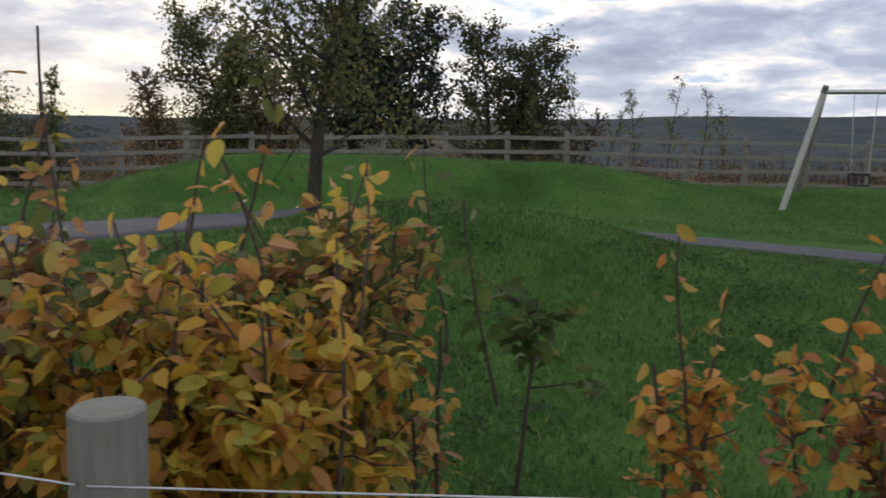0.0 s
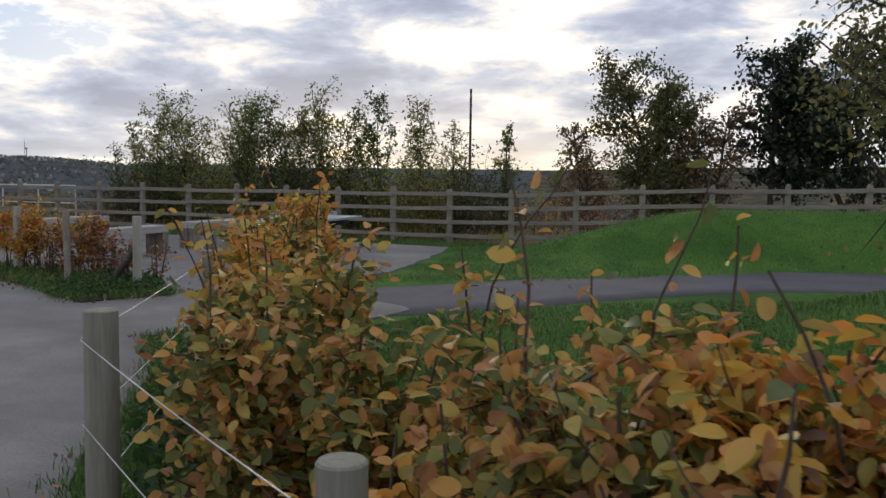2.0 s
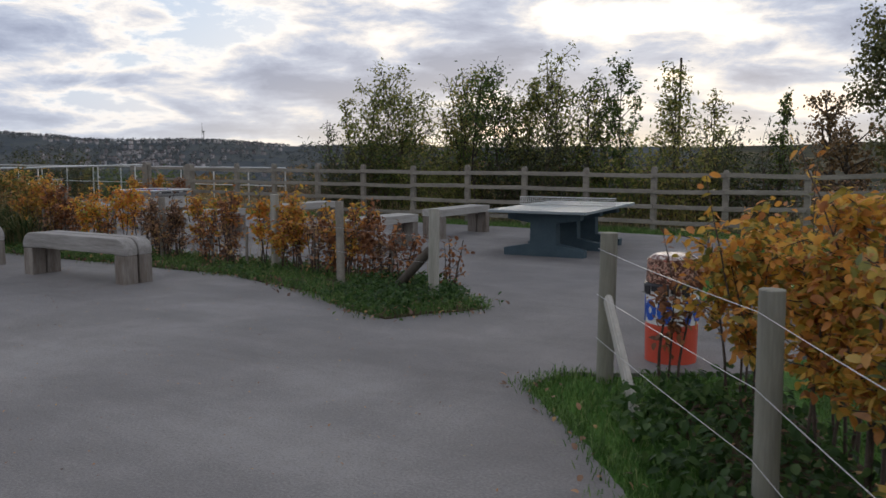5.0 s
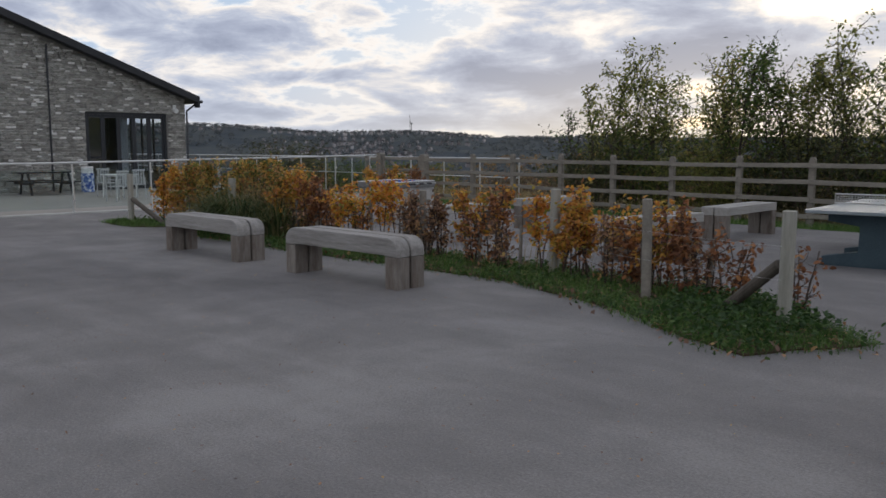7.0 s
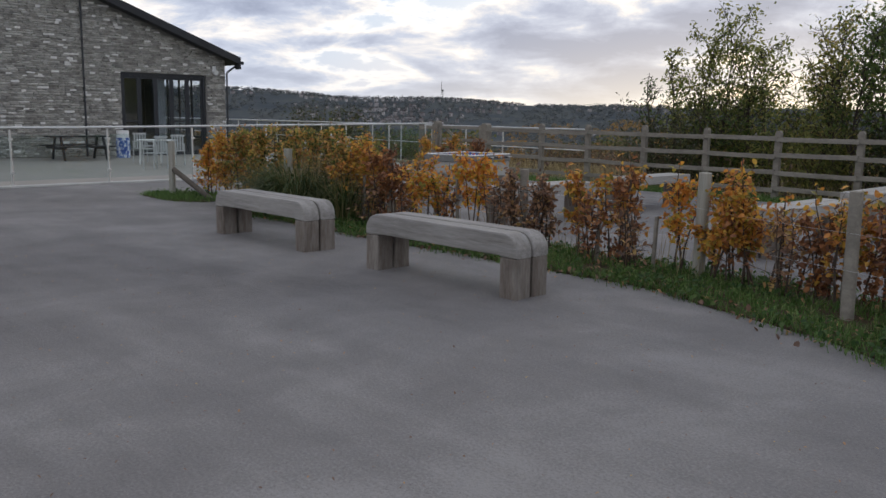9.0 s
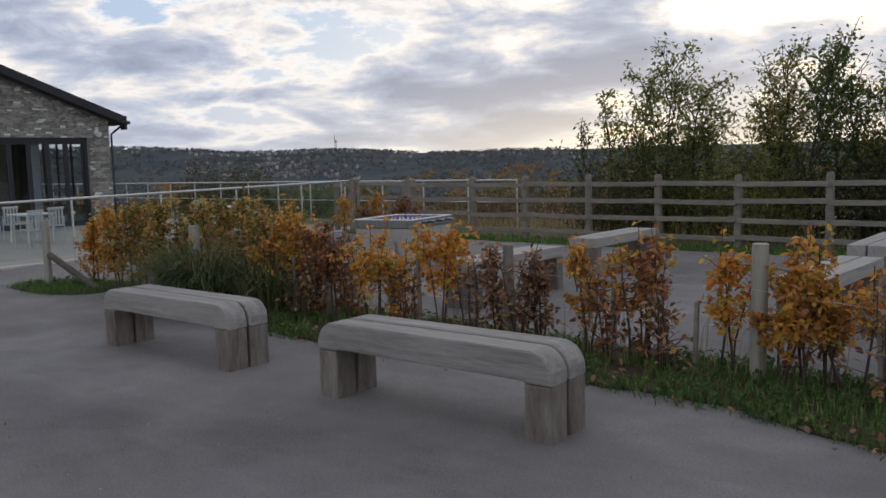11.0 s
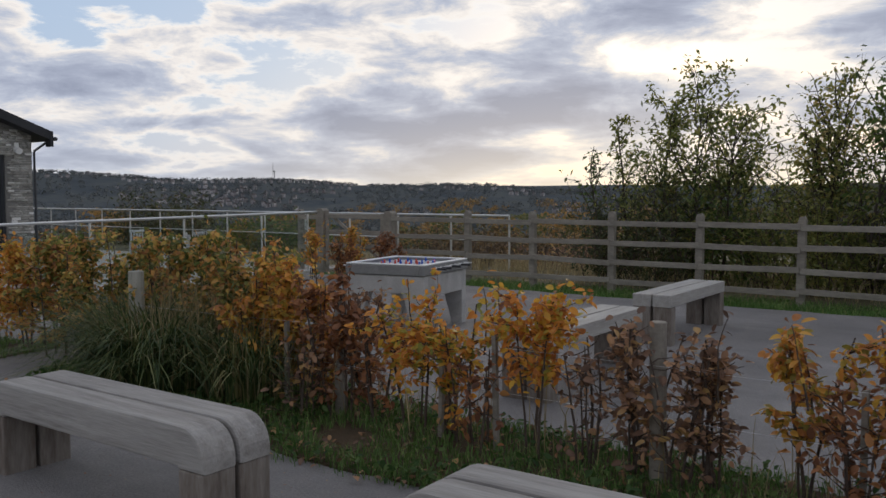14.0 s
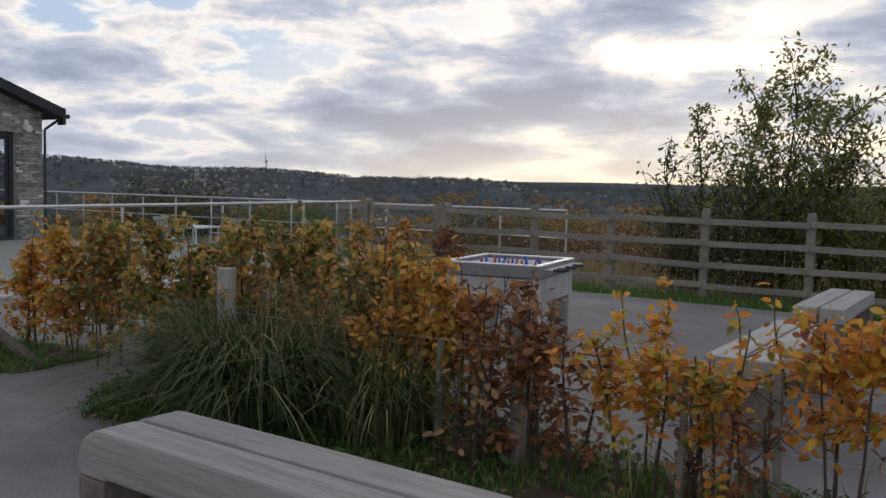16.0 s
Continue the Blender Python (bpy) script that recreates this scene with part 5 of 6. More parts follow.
# the saplings of the terrace bed
BED_PLANTS = [
    (-10.2, 10.75, 0.72, 0.14, "russet", 40), (-10.95, 10.85, 0.80, 0.18, "russet", 120), (-11.6, 11.0, 1.10, 0.24, "russet", 330), (-12.2, 11.1, 0.95, 0.22, "russet", 260), (-12.75, 11.15, 1.0, 0.24, "amber", 300),
    (-13.3, 11.2, 1.18, 0.26, "amber", 420), (-13.72, 11.3, 1.15, 0.24, "honey", 260), (-14.4, 11.2, 1.2, 0.2, "russet", 230), (-14.45, 11.25, 1.2, 0.2, "amber", 110), (-14.98, 11.2, 1.13, 0.2, "amber", 260),
    (-15.5, 11.25, 1.02, 0.18, "withered", 170), (-15.95, 11.2, 1.1, 0.2, "withered", 240), (-16.65, 11.2, 1.18, 0.26, "honey", 400), (-17.15, 11.2, 1.05, 0.2, "honey", 190), (-17.65, 11.2, 1.1, 0.24, "honey", 300),
    (-18.3, 11.2, 1.18, 0.2, "russet", 330), (-18.75, 11.35, 1.2, 0.14, "russet", 60), (-19.3, 11.4, 1.25, 0.28, "amber", 330), (-19.9, 11.5, 1.32, 0.32, "mixed", 380), (-20.5, 11.55, 1.35, 0.36, "mixed", 420),
    (-21.1, 11.45, 1.35, 0.38, "mixed", 460), (-21.8, 11.3, 1.30, 0.38, "mixed", 480), (-22.5, 11.3, 1.30, 0.38, "mixed", 480), (-23.2, 11.35, 1.25, 0.36, "amber", 420), (-23.85, 11.25, 1.2, 0.3, "honey", 300),
    (-11.3, 10.95, 0.7, 0.2, "withered", 60), (-12.45, 11.0, 0.85, 0.24, "withered", 110), (-13.0, 11.05, 0.8, 0.2, "russet", 90), (-14.15, 11.1, 0.8, 0.22, "withered", 60), (-14.75, 11.15, 0.95, 0.2, "russet", 120), (-15.7, 11.15, 0.95, 0.24, "withered", 120),
    (-16.2, 11.15, 0.9, 0.22, "withered", 60), (-16.95, 11.1, 0.75, 0.2, "russet", 50), (-17.4, 11.3, 0.8, 0.2, "withered", 40), (-18.05, 11.25, 0.95, 0.18, "russet", 90), (-18.55, 11.0, 0.7, 0.2, "withered", 40), (-12.0, 10.95, 1.05, 0.22, "amber", 170), (-11.85, 11.2, 1.0, 0.2, "amber", 120), (-13.05, 11.25, 1.15, 0.24, "amber", 200),
    (-22.2, 11.75, 1.3, 0.36, "mixed", 380), (-21.5, 11.8, 1.32, 0.36, "mixed", 300), (-20.8, 11.95, 1.35, 0.36, "mixed", 380), (-20.2, 11.9, 1.3, 0.34, "amber", 300), (-19.6, 11.85, 1.22, 0.3, "mixed", 260), (-23.5, 11.8, 1.2, 0.34, "mixed", 300),
    (-19.0, 11.6, 1.15, 0.3, "amber", 300), (-18.55, 11.7, 1.0, 0.28, "withered", 220), (-19.35, 11.2, 1.0, 0.3, "amber", 200),
    (-25.6, 19.3, 1.1, 0.3, "amber", 260), (-24.5, 19.2, 1.0, 0.3, "russet", 240), (-26.4, 18.9, 1.1, 0.3, "amber", 200), (-25.1, 18.6, 0.9, 0.28, "russet", 200)]
for i, (x, y, h, r, leaf, count) in enumerate(BED_PLANTS):
    what = {"honey": "beech sapling with golden-orange leaves", "mixed": "bushy beech turning green to bronze", "withered": "nearly bare beech with shrivelled dull leaves",
            "russet": "beech sapling with dark russet-red leaves", "amber": "beech sapling with orange-amber leaves"}[leaf]
    shrub(x, y, h * (1.0 if x > -19 else 1.05), r * (1.7 if leaf in ("honey", "amber", "russet") and x > -19 else 1.35), M[leaf], int(count * (2.2 if x > -19 else 4.2)), 0.063, 200 + i, what, (4 if x < -19 else 3) if leaf != "withered" else 5, 2 if count > 100 else 0, 0.36 if leaf in ("honey", "amber") and x > -19 else 0.16, 1.0, "beech_sapling", "beech saplings in the terrace bed", tall=0.62, open_form=True)


def stake(x, y, h, lean):
    post = root("stake", x, y, 0, 0, "short square sawn stake beside a sapling", "stake", "sapling stakes")
    part("stick", prism([(-0.017, -0.05), (0.017, -0.05), (0.017 + lean, h), (-0.017 + lean, h - 0.012)], "y", -0.016, 0.016, 0.003), M["fence_wood"], post)


for x, y, h, lean in ((-11.25, 11.0, 0.62, 0.02), (-12.55, 11.05, 0.55, -0.03), (-13.95, 11.15, 0.60, 0.02), (-14.7, 11.2, 0.72, 0.0), (-16.9, 11.15, 0.80, -0.02), (-17.4, 11.2, 0.75, 0.02), (-18.95, 11.2, 0.70, 0.01), (-12.0, 11.1, 0.66, 0.01)):
    stake(x, y, h, lean)


def scatter(rng, outline, n):
    """Random places inside an outline."""
    o = np.array(outline)
    lo, hi = o.min(0), o.max(0)
    out = []
    while len(out) < n:
        p = rng.uniform(lo, hi, (n * 2, 2))
        inside = np.zeros(len(p), dtype=bool)
        j = len(o) - 1
        for i in range(len(o)):
            cross = ((o[i, 1] > p[:, 1]) != (o[j, 1] > p[:, 1])) & (p[:, 0] < (o[j, 0] - o[i, 0]) * (p[:, 1] - o[i, 1]) / (o[j, 1] - o[i, 1] + 1e-12) + o[i, 0])
            inside ^= cross
            j = i
        out.extend(p[inside].tolist())
    return np.array(out[:n])


def on_ground(xy, lift=0.0):
    return np.column_stack([xy, land_height(xy[:, 0], xy[:, 1]) - 0.03 + lift])


def stuff(name, me, label, category):
    return tagged(new(name, me), label, category, kind="stuff")


def clumped(xy, level):
    """Only the places that fall in patches of growth."""
    x, y = xy[:, 0], xy[:, 1]
    wave = np.sin(x * 2.3 + 1.1) + 0.7 * np.sin(x * 5.1 + y * 3.7) + 0.5 * np.sin(y * 6.3 - x * 1.7 + 0.6)
    return xy[wave > level]


rng = np.random.default_rng(77)
# lawn blades, thickest close to the hedge
NEAR_LAWN = [(5, 2.2), (0.5, 2.7), (-2.0, 3.3), (-3.6, 4.6), (-5.2, 6.4), (-6.0, 8.5), (-5.6, 10.0), (-3.5, 12.0), (0, 13.5), (5, 11.5), (8, 8)]
xy = scatter(rng, NEAR_LAWN, 100000)
stuff("lawn_grass", blades_mesh("lawn_grass", rng, on_ground(xy), 0.07, 0.009, M["blade"], 1.0), "short damp green grass of the lawn", "grass")
xy = clumped(scatter(rng, NEAR_LAWN, 42000), 0.35)
stuff("clover", leaves_mesh("clover", rng, on_ground(xy, 0.035), 0.035, M["weed"], flat=0.35, droop=0.0), "small clover leaves in the lawn", "clover")
FAR_LAWN = [(-7.9, 12.4), (-5.5, 13.6), (-2.0, 16.3), (2.5, 15.9), (6, 13.2), (11, 9.5), (13, 20), (-8.6, 20), (-8.3, 18.3), (-7.6, 14.0)]
xy = scatter(rng, FAR_LAWN, 42000)
stuff("lawn_grass", blades_mesh("lawn_grass", rng, on_ground(xy), 0.06, 0.010, M["blade"], 0.9), "short green grass of the mound", "grass")
STRIP = VERGE[:-1] + [(-7.5, 8.0), (-6.9, 8.4), (-6.3, 8.6), (-5.6, 7.2), (-5.0, 5.4), (-3.6, 3.8), (-2.2, 2.8), (0, 2.0), (4, 1.2), (9, 0.2)]
xy = scatter(rng, STRIP, 30000)
stuff("verge_grass", blades_mesh("verge_grass", rng, on_ground(xy), 0.085, 0.008, M["blade"], 0.8), "longer green verge grass along the tarmac", "grass")
xy = scatter(rng, [(-6.2, 8.3), (-7.0, 7.4), (-6.4, 6.4), (-5.3, 4.6), (-4.6, 3.9), (-4.2, 4.6), (-5.4, 6.8)], 2600)
stuff("weeds", leaves_mesh("weeds", rng, on_ground(xy) + np.column_stack([np.zeros((2600, 2)), rng.uniform(0.02, 0.22, 2600)]), 0.075, M["weed"], flat=0.4), "low leafy green weeds under the hedge", "weeds")
for k, (outline, n, leafs) in enumerate([(BED, 21000, 3600), (BED_END, 2200, 250)]):
    xy = clumped(scatter(rng, outline, n), -1.3)
    stuff("bed_grass", blades_mesh("bed_grass", rng, on_ground(xy, 0.05), 0.10, 0.007, M["blade"], 0.9), "rough green grass in the planting bed", "grass")
    xy = clumped(scatter(rng, outline, leafs), -0.2)
    tall = rng.uniform(0.04, 0.17, len(xy))
    stuff("weeds", leaves_mesh("weeds", rng, on_ground(xy) + np.column_stack([np.zeros((len(xy), 2)), tall]), 0.06, M["weed"], flat=0.4), "low green weeds in the planting bed", "weeds")
xy = scatter(rng, [(-9.5, 10.0), (-9.95, 9.1), (-11.2, 9.7), (-11.4, 10.8), (-10.4, 11.0)], 1900)
stuff("weeds", leaves_mesh("weeds", rng, on_ground(xy) + np.column_stack([np.zeros((1900, 2)), rng.uniform(0.02, 0.22, 1900)]), 0.058, M["weed"], flat=0.4), "thick patch of nettles at the end of the bed", "weeds")
xy = scatter(rng, [(-9, 19.2), (-11, 19.45), (-20, 19.5), (-26, 19.6), (-26, 20.7), (-8, 20.7)], 14000)
stuff("verge_grass", blades_mesh("verge_grass", rng, on_ground(xy), 0.12, 0.010, M["blade"], 0.8), "uncut green grass along the foot of the fence", "grass")
# ragged growth spilling over the edges of the beds
def fringe(outline, n, reach):
    o = np.array(outline + outline[:1], dtype=float)
    seg = o[1:] - o[:-1]
    size = np.hypot(seg[:, 0], seg[:, 1])
    k = rng.choice(len(size), n, p=size / size.sum())
    at = o[k] + seg[k] * rng.random(n)[:, None]
    wave = 0.5 + 0.5 * np.sin(at[:, 0] * 2.3 + at[:, 1] * 1.1) * np.sin(at[:, 0] * 5.1)
    return at + rng.normal(0, 1, (n, 2)) * (reach * (0.35 + wave))[:, None]


for outline, n in ((BED, 6000), (BED_END, 1400)):
    xy = fringe(list(outline), n, 0.075)
    stuff("edge_grass", blades_mesh("edge_grass", rng, on_ground(xy, 0.03), 0.10, 0.007, M["blade"], 0.9), "ragged grass spilling over the edge of the bed", "grass")
xy = fringe(VERGE + VERGE[::-1], 7000, 0.07)
stuff("edge_grass", blades_mesh("edge_grass", rng, on_ground(xy, 0.02), 0.085, 0.007, M["blade"], 1.0), "ragged grass creeping over the edge of the tarmac", "grass")
xy = fringe(VERGE + VERGE[::-1], 260, 0.16)
stuff("fallen_leaves", leaves_mesh("fallen_leaves", rng, on_ground(xy, 0.05), 0.05, M["withered"], flat=0.15, droop=0.0), "fallen leaves along the tarmac edge", "leaves")
xy = fringe(list(BED), 1800, 0.09)
stuff("weeds", leaves_mesh("weeds", rng, on_ground(xy, 0.05) + np.column_stack([np.zeros((1800, 2)), rng.uniform(0.0, 0.10, 1800)]), 0.055, M["weed"], flat=0.4), "small leafy weeds along the edge of the bed", "weeds")
# dry stalks in the bed
xy = scatter(rng, [(-10.6, 10.9), (-13, 11.0), (-16.5, 10.9), (-19, 11.0), (-19, 11.6), (-13, 11.6), (-10.8, 11.2)], 170)
stuff("dry_stalks", blades_mesh("dry_stalks", rng, on_ground(xy), 0.55, 0.008, M["straw"], 0.35), "dry straw-coloured stalks between the saplings", "stalks")
xy = np.array([(-19.85, 11.15)]) + rng.normal(0, 1, (520, 2)) * (0.48, 0.16)
stuff("dry_stalks", blades_mesh("dry_stalks", rng, on_ground(xy), 1.15, 0.006, M["straw"], 0.45), "tall wispy straw stalks behind the tussock", "stalks")
# fallen leaves on soil and tarmac edge
xy = np.concatenate([scatter(rng, BED, 1000), fringe(list(BED), 700, 0.16), scatter(rng, HEDGE_BED, 900)])
stuff("fallen_leaves", leaves_mesh("fallen_leaves", rng, on_ground(xy, 0.065), 0.06, M["withered"], flat=0.15, droop=0.0), "fallen brown beech leaves", "leaves")
xy = scatter(rng, [(-5, 3.5), (-9.5, 8.8), (-14, 10.2), (-20, 10), (-20, 6), (-12, 3), (-4, 1)], 1100)
stuff("grit", leaves_mesh("grit", rng, np.column_stack([xy, np.full(1100, 0.006)]), 0.019, M["withered"], flat=0.1, droop=0.0), "scattered leaf bits and grit on the tarmac", "grit")


def tussock(x, y, height, radius, n, seed, label):
    """Long grass: narrow blades that rise together and arch over at their tips."""
    rng = np.random.default_rng(seed)
    tuft = root("grass_tussock", x, y, ground_at(x, y) + 0.03, 0, label, "grass")

    def blades(count, tall, droop, width, lean):
        a, r = rng.uniform(0, 2 * np.pi, count), radius * 0.5 * np.sqrt(rng.random(count))
        b = np.column_stack([r * np.cos(a), r * np.sin(a), np.zeros(count)])
        h = tall * rng.uniform(0.55, 1.1, count)
        out = np.column_stack([np.cos(a), np.sin(a), np.zeros(count)]) + rng.normal(0, 0.55, (count, 3)) * (1, 1, 0)
        reach = rng.uniform(0.12, lean, count) * tall
        sag = droop * rng.uniform(0.3, 1.0, count)
        side = np.column_stack([-np.sin(a), np.cos(a), np.zeros(count)]) * width
        rows = []
        for t, w in ((0, 0.9), (0.25, 1), (0.5, 0.95), (0.7, 0.8), (0.86, 0.55), (1.0, 0.06)):
            z = h * (1.35 * t - 0.35 * t * t) - h * sag * t ** 3.2
            c = b + out * (reach * t ** 1.9)[:, None] + np.column_stack([np.zeros((count, 2)), z])
            rows += [c - side * w, c + side * w]
        v = np.stack(rows, axis=1).reshape(-1, 3)
        f = np.array([(2 * k, 2 * k + 1, 2 * k + 3, 2 * k + 2) for k in range(5)])[None] + (np.arange(count) * 12)[:, None, None]
        return v, f.reshape(-1, 4)

    part("clump", arrays_mesh("clump", *blades(n, height, 0.75, 0.0055, 0.75), (M["tussock"],)), None, tuft)
    part("dry_clump", arrays_mesh("dry_clump", *blades(n // 7, height * 1.05, 0.5, 0.0035, 0.7), (M["straw"],)), None, tuft, "dry straw blades and seed stalks")


tussock(-20.35, 10.98, 1.04, 1.1, 3400, 5, "large dark green tussock of long arching grass")
tussock(-19.35, 11.15, 0.92, 0.7, 500, 6, "smaller tussock of long grass gone partly dry")


def tree(x, y, height, spread_r, leaf_mat, leaves, size, seed, label, base=0.25, trunk=0.07, limbs=14, rise=0.6, name="tree", group="", shape=SLIM, faces=SLIM_F, droop=0.6, taper=0.7, scrub_at=None, trunks=1, clump=0.22):
    """A tree: tapered trunk, limbs, twigs, and many small leaves along the twigs."""
    rng = np.random.default_rng(seed)
    g = ground_at(x, y)
    plant = root(name, x, y, g, 0, label, "tree", group)
    wood, spots = Sticks(), []
    for q in range(trunks):
        off = np.array([rng.normal(0, 0.25), rng.normal(0, 0.25), -0.1]) * (trunks > 1) + np.array([0, 0, -0.1])
        hh = height * (1 if q == 0 else rng.uniform(0.7, 0.95))
        st = wander(rng, off, (rng.normal(0, 0.10 * (trunks > 1) + 0.03), rng.normal(0, 0.1 * (trunks > 1) + 0.03), 1), hh, 10, 0.045, 0.02)
        wood.add(st, np.linspace(trunk, trunk * 0.12, len(st)), 8)
        for i in range(limbs):
            k = base + (0.97 - base) * (i + rng.random()) / limbs
            j = min(int(k * 10), 9)
            p = st[j] + (st[j + 1] - st[j]) * (k * 10 - j)
            a = i * 2.4 + rng.normal(0, 0.5)
            reach = spread_r * (1 - taper * ((k - base) / (1 - base)) ** 1.3) * rng.uniform(0.7, 1.15)
            lb = wander(rng, p, (math.cos(a), math.sin(a), rise), reach, 6, 0.14, 0.03)
            wood.add(lb, np.linspace(trunk * 0.34, 0.006, len(lb)), 5)
            for t in range(5):
                m = rng.integers(1, 6)
                tw = wander(rng, lb[m], rng.normal(0, 1, 3) + np.array([math.cos(a), math.sin(a), 0.5]), reach * 0.45, 4, 0.25)
                wood.add(tw, np.linspace(0.010, 0.003, len(tw)), 3)
                spots.append(tw)
            spots.append(lb[2:])
        spots.append(st[7:])
    at = []
    for _ in range(leaves):
        t = spots[rng.integers(len(spots))]
        j = rng.integers(len(t) - 1)
        at.append(t[j] + (t[j + 1] - t[j]) * rng.random() + rng.normal(0, clump * spread_r * 0.3, 3))
    part("trunk", wood.mesh("trunk", M["bark"]), None, plant)
    part("crown", leaves_mesh("crown", rng, at, size, leaf_mat, shape, faces, flat=0.8, droop=droop), None, plant)


# the tree on its hump
tree(-0.73, 8.9, 4.7, 1.35, M["olive"], 8600, 0.062, 31, "small dense dark-leaved tree on a grassy hump", 0.14, 0.085, 36, 0.9, trunks=1, shape=LEAF, faces=LEAF_F, clump=0.35)
# saplings along the fence: x, height of the top above the terrace, spread
ROW = [(-21.7, 2.6, 0.7, 200), (-21.2, 3.5, 0.5, 500), (-20.3, 3.7, 0.9, 1500), (-13.0, 3.7, 0.9, 1300), (-19.4, 4.0, 1.3, 2800), (-18.0, 3.95, 1.2, 2500), (-16.3, 4.0, 1.2, 2600), (-15.2, 3.5, 1.0, 1500), (-14.2, 4.05, 1.2, 2600), (-12.35, 4.0, 0.75, 1400), (-11.2, 3.6, 0.95, 1500), (-10.2, 3.1, 0.7, 600), (-8.75, 3.05, 0.5, 700), (-18.7, 3.2, 1.0, 700), (-17.2, 3.3, 1.1, 800), (-15.7, 3.2, 1.1, 700), (-13.3, 3.1, 1.0, 600)]
for i, (x, top, r, n) in enumerate(ROW):
    y = 23.0 + (0.3 if i % 2 else -0.2)
    h = top - ground_at(x, y)
    tree(x, y, h, r * 1.45, M["willow"] if i % 3 else M["green"], int(n * 1.05), 0.115, 300 + i, "slender young tree thinning in autumn behind the fence", 0.14, 0.04, 17, 1.5, "sapling", "saplings behind the fence", shape=BROAD, droop=0.4, taper=0.55, trunks=2 if n > 2000 else 1)
for i, (x, top) in enumerate([(6.5, 3.8), (7.5, 3.2), (8.6, 3.1), (9.7, 3.8), (10.7, 3.4), (11.6, 2.6), (4.9, 3.0)]):
    tree(x, 28.0, top - ground_at(x, 28), 0.7, M["willow"], 420, 0.10, 340 + i, "thin half-bare sapling against the evening sky", 0.25, 0.035, 10, 1.4, "sapling", "far saplings", taper=0.5)
# bigger trees beyond
for i, (x, y, top, r, leaf, n, sz, lab) in enumerate([
        (-6.1, 34.0, 6.1, 2.7, "olive", 15000, 0.15, "broad leafy tree beyond the fence"), (-8.6, 33.0, 4.0, 1.6, "autumn", 3000, 0.14, "bushy olive shrub tree beyond the fence"), (-4.2, 33.5, 4.3, 1.6, "autumn", 3200, 0.14, "bushy tree turning brown"),
        (-1.6, 35.0, 6.9, 2.3, "pine", 7000, 0.20, "dark pine with a dense spreading crown"), (1.4, 35.0, 7.0, 2.7, "pine", 9500, 0.20, "dark pine with a dense spreading crown"), (4.4, 34.5, 6.2, 2.6, "dark_leaf", 10000, 0.16, "dark tree beyond the fence"),
        (6.0, 33.0, 5.3, 2.0, "dark_leaf", 6500, 0.14, "tree with rusty thinning leaves"), (6.9, 32.0, 2.7, 1.0, "autumn", 1500, 0.12, "low tree with rusty thinning leaves")]):
    tree(x, y, top - ground_at(x, y), r, M[leaf], n, sz, 360 + i, lab, 0.12 if leaf != "pine" else 0.3, 0.14, 20, 0.7, trunks=2, shape=TUFT, taper=0.45)


def thicket(x, y, w, d, h, n, size, material, seed, label):
    """Low dense scrub: many thin stems and leaves."""
    rng = np.random.default_rng(seed)
    g = ground_at(x, y)
    bush = root("bush", x, y, g, 0, label, "bush", "scrub behind the fence")
    wood, at = Sticks(), []
    for _ in range(int(26 * w)):
        p = (rng.uniform(-w / 2, w / 2), rng.uniform(-d / 2, d / 2), -0.05)
        st = wander(rng, p, (rng.normal(0, 0.25), rng.normal(0, 0.25), 1), h * rng.uniform(0.5, 1.05), 5, 0.12)
        wood.add(st, np.linspace(0.014, 0.004, 6), 4)
        for _ in range(max(1, n // int(26 * w))):
            j = rng.integers(0, 5)
            at.append(st[j] + (st[j + 1] - st[j]) * rng.random() + rng.normal(0, 0.14, 3))
    part("stem", wood.mesh("stem", M["twig"]), None, bush)
    part("foliage", leaves_mesh("foliage", rng, at, size, material, SLIM, SLIM_F, 0.8, 0.3), None, bush)


for i, x in enumerate(np.arange(-20.6, -9.0, 1.6)):
    thicket(x, 22.3 + 0.5 * (i % 2), 2.0, 1.2, 2.45 + 0.35 * math.sin(i * 2.1), 4800, 0.13, M[("dark_leaf", "green", "willow", "dark_leaf")[i % 4]], 400 + i, "dense dark scrub behind the fence")
for i, x in enumerate([-27.0, -24.6, -22.6]):
    thicket(x, 25.0 + i, 2.6, 1.6, 1.0, 800, 0.12, M[("autumn", "withered", "autumn")[i]], 450 + i, "low brown bramble and bracken behind the fence")
for i, x in enumerate(np.arange(-9.0, 19.0, 2.6)):
    thicket(x, 24.5 + (i % 3), 3.0, 1.6, 1.35 + 0.3 * math.sin(i * 1.7), 1100, 0.13, M[("autumn", "withered", "autumn")[i % 3]], 430 + i, "low brown bramble and bracken behind the fence")
for i, (x, y, h) in enumerate([(-31, 33, 1.5), (-35, 37, 1.9), (-28, 38, 1.7), (-40.5, 31, 1.8), (-43.5, 27.5, 2.5)]):
    thicket(x, y, 4.5, 3.0, h, 4200, 0.2, M[("autumn", "dark_leaf", "autumn", "green", "dark_leaf")[i]], 460 + i, "large bush below the terrace")
xy = scatter(rng, [(-30, 21), (-9, 21), (20, 21), (20, 30), (-30, 30)], 26000)
stuff("rough_grass", blades_mesh("rough_grass", rng, on_ground(xy), 0.38, 0.014, M["straw"], 0.7), "rough straw-coloured pasture grass beyond the fence", "grass")


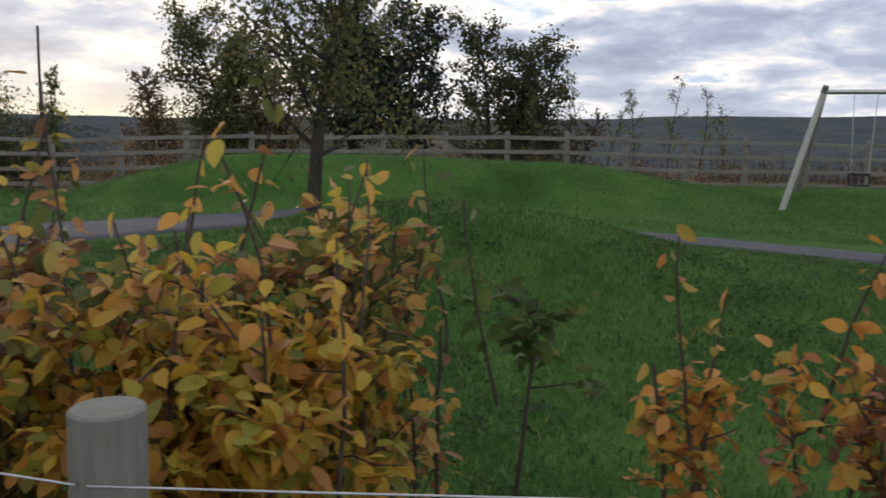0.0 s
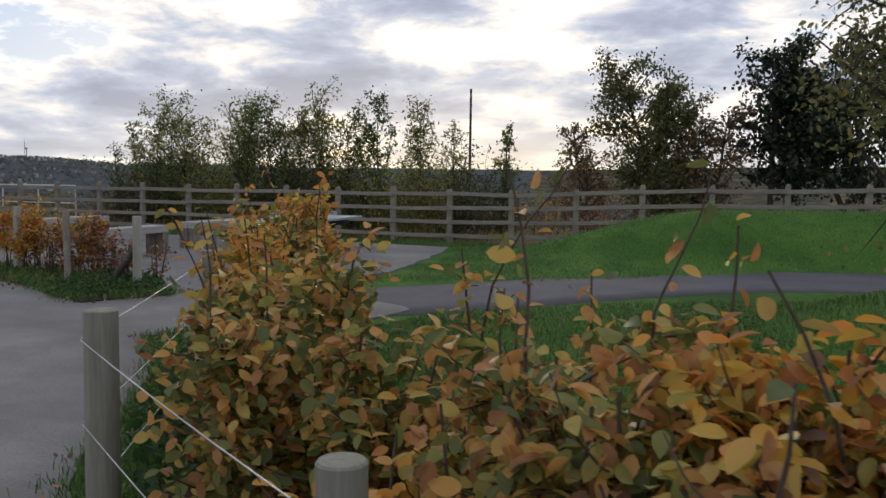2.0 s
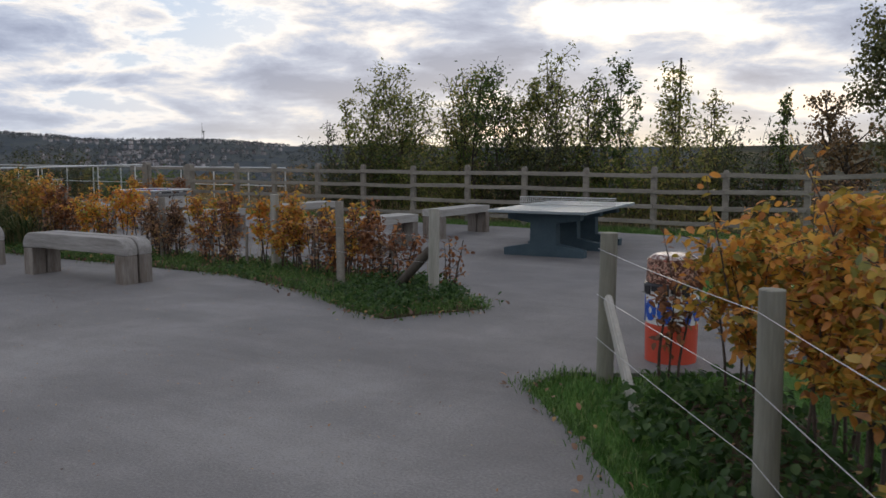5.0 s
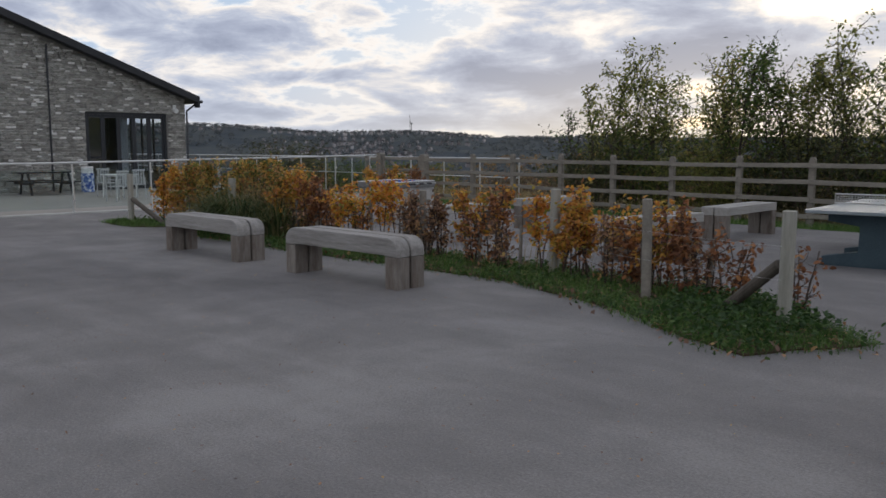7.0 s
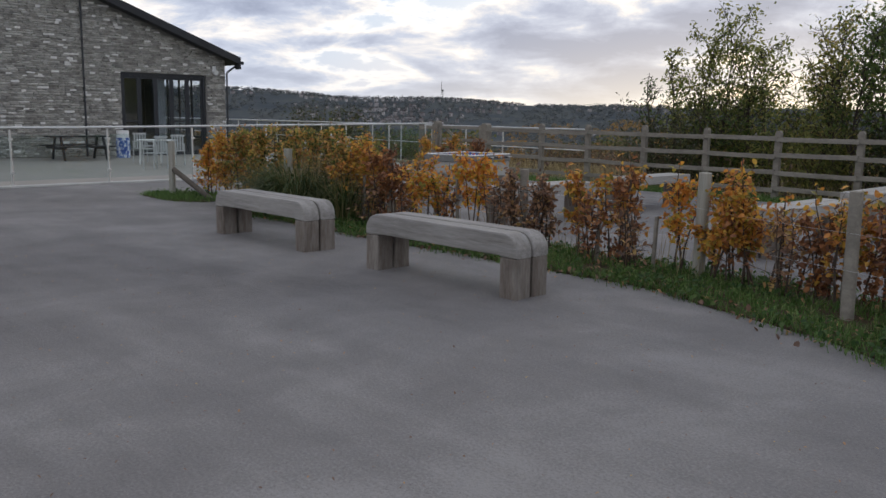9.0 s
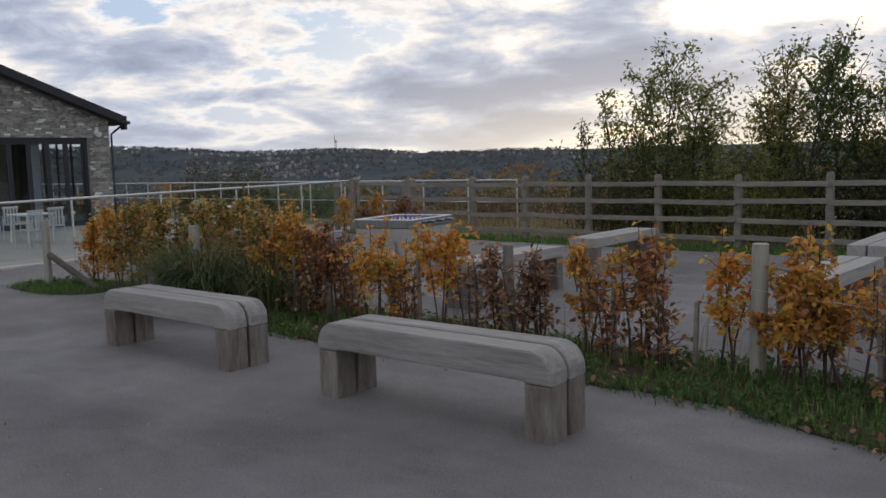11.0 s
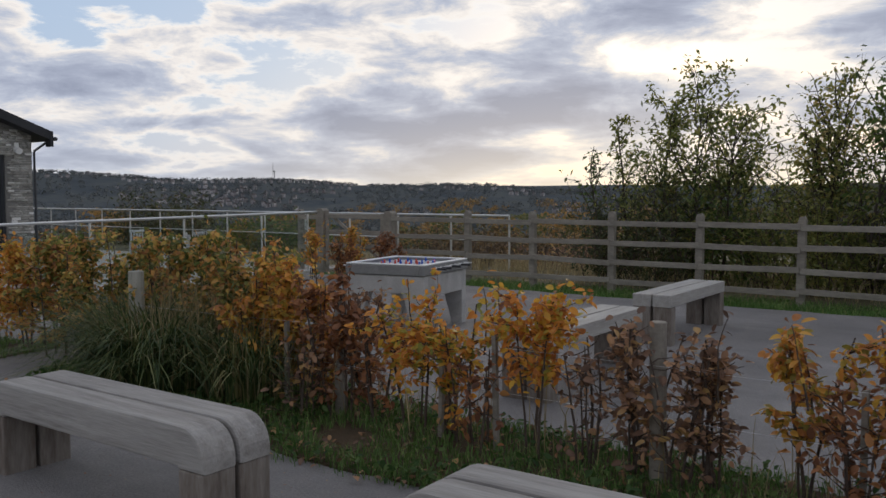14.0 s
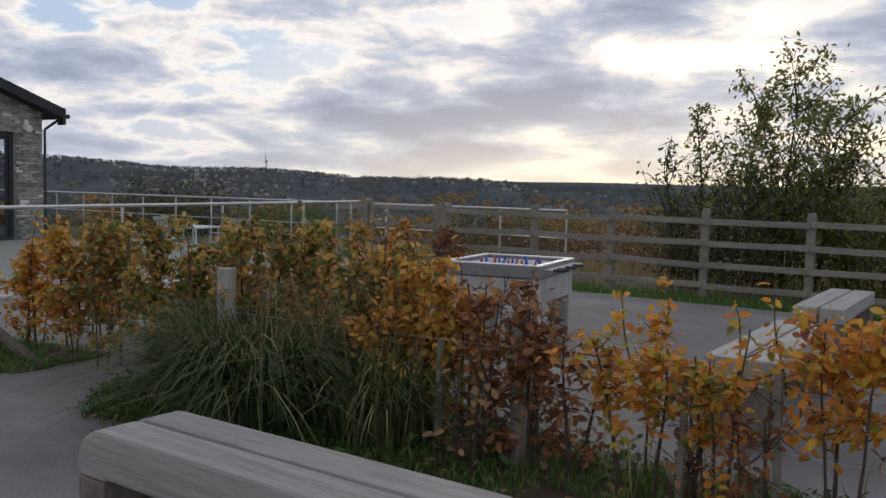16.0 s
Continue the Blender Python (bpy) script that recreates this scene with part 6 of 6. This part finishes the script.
# ---- the valley and its town ----
def far_woods(n, seed, near, far, a0, a1, size, material, label, sparse=0.05, leafage=0):
    rng = np.random.default_rng(seed)
    r, a = np.sqrt(rng.uniform(near ** 2, far ** 2, n)), rng.uniform(a0, a1, n)
    x, y = -10 - r * np.sin(a), 10 + r * np.cos(a)
    keep = (np.sin(x / 61 + 1.7) * np.cos(y / 83) + 0.5 * np.sin(x / 23 + y / 31) + rng.normal(0, 0.35, n)) > sparse
    x, y = x[keep], y[keep]
    n = len(x)
    z = land_height(x, y)
    s = size * rng.uniform(0.6, 1.4, n)
    k = leafage or (34 if near > 100 else 70)
    c = np.column_stack([x, y, z])[:, None, :] + np.clip(rng.normal(0, 1, (n, k, 3)), -1.25, 1.25) * (s[:, None, None] * np.array([0.24, 0.24, 0.26] if leafage else [0.36, 0.36, 0.22])) + np.array([0, 0, 0.45]) * s[:, None, None]
    me = leaves_mesh("far_woods", rng, c.reshape(-1, 3), np.repeat(s * (0.085 if leafage else 0.30 if near > 100 else 0.16), k), material, TUFT, SLIM_F, 0.9, 0.0)
    stuff("far_woods", me, label, "trees")


far_woods(520, 1, 75, 420, 0.15, 1.45, 5.0, M["autumn"], "autumn hedgerow trees below the hill")
far_woods(160, 5, 90, 420, -0.5, 0.3, 3.5, M["autumn"], "low autumn scrub below the hill")
far_woods(1300, 2, 150, 900, 0.1, 1.45, 7, M["wood_hazed"], "dark hedgerows and copses in the valley")
far_woods(420, 6, 300, 1100, -0.9, 0.2, 6, M["wood_hazed"], "hedgerows between the valley fields")
far_woods(5600, 3, 650, 1750, 0.3, 1.45, 6, M["wood_hazed"], "woods on the far hillside", -0.5)
far_woods(650, 4, 160, 620, 0.15, 1.2, 4.5, M["copse"], "autumn copses in the valley")


far_woods(800, 7, 760, 1120, 0.2, 0.8, 6, M["copse"], "band of golden autumn trees across the valley", 0.2)
far_woods(95, 8, 150, 420, 0.35, 1.3, 10, M["copse"], "tall autumn trees standing below the terrace", 0.0, 420)
far_woods(70, 9, 140, 400, 0.35, 1.3, 10, M["olive"], "tall dull green trees standing below the terrace", 0.0, 420)


def make_town():
    rng = np.random.default_rng(9)
    v, f, idx, n = [], [], [], 0
    spots = []
    for _ in range(52):
        a, r = rng.choice([rng.normal(0.86, 0.10), rng.uniform(0.42, 1.3)]), rng.uniform(930, 1560)
        lean = rng.normal(0, 6)
        for k in range(int(rng.integers(2, 9))):
            spots.append((a + k * rng.uniform(9, 16) / r, r + k * lean + rng.normal(0, 6), rng.uniform(-0.7, 0.7)))
    for a, r, t in spots:
        x, y = -10 - r * math.sin(a), 10 + r * math.cos(a)
        z = float(land_height(x, y))
        w, d, h = rng.uniform(3.5, 6.5) / 2, rng.uniform(3, 5) / 2, rng.uniform(3.2, 5.0)
        t = -a + t
        c, s = math.cos(t), math.sin(t)
        corners = [(-w, -d, -4), (w, -d, -4), (w, d, -4), (-w, d, -4), (-w, -d, h), (w, -d, h), (w, d, h), (-w, d, h), (-w, 0, h + 1.8), (w, 0, h + 1.8)]
        v += [(x + p * c - q * s, y + p * s + q * c, z + e) for p, q, e in corners]
        tri = [(0, 1, 5), (0, 5, 4), (1, 2, 6), (1, 6, 5), (2, 3, 7), (2, 7, 6), (3, 0, 4), (3, 4, 7), (4, 7, 8), (5, 9, 6), (4, 5, 9), (4, 9, 8), (7, 8, 9), (7, 9, 6)]
        f += [[i + n for i in q] for q in tri]
        idx += [0] * 10 + [1] * 4
        n += 10
    me = arrays_mesh("hillside_town", np.array(v), np.array(f), (M["house_wall"], M["house_roof"]), idx)
    stuff("hillside_town", me, "rows of pale houses with slate roofs on the far hillside", "houses")


make_town()


def make_turbine():
    a, r = 0.83, 1950.0
    x, y = -10 - r * math.sin(a), 10 + r * math.cos(a)
    g = float(land_height(x, y))
    mill = root("wind_turbine", x, y, g, math.degrees(-a), "distant white wind turbine on the skyline", "turbine")
    s = Sticks()
    s.add([(0, 0, -3), (0, 0, 46)], [1.3, 0.8], 10)
    part("tower", s.mesh("tower", M["grey_concrete"]), None, mill)
    part("nacelle", box(-1.2, 1.2, -2.4, 2.4, 46, 48.6, 0.4), M["grey_concrete"], mill)
    for k in range(3):
        an = 0.4 + k * 2 * math.pi / 3
        s = Sticks()
        s.add([(0, -3.0, 47.3), (math.sin(an) * 21, -3.0, 47.3 + math.cos(an) * 21)], [0.8, 0.2], 6)
        part("blade", s.mesh("blade", M["grey_concrete"]), None, mill)


make_turbine()
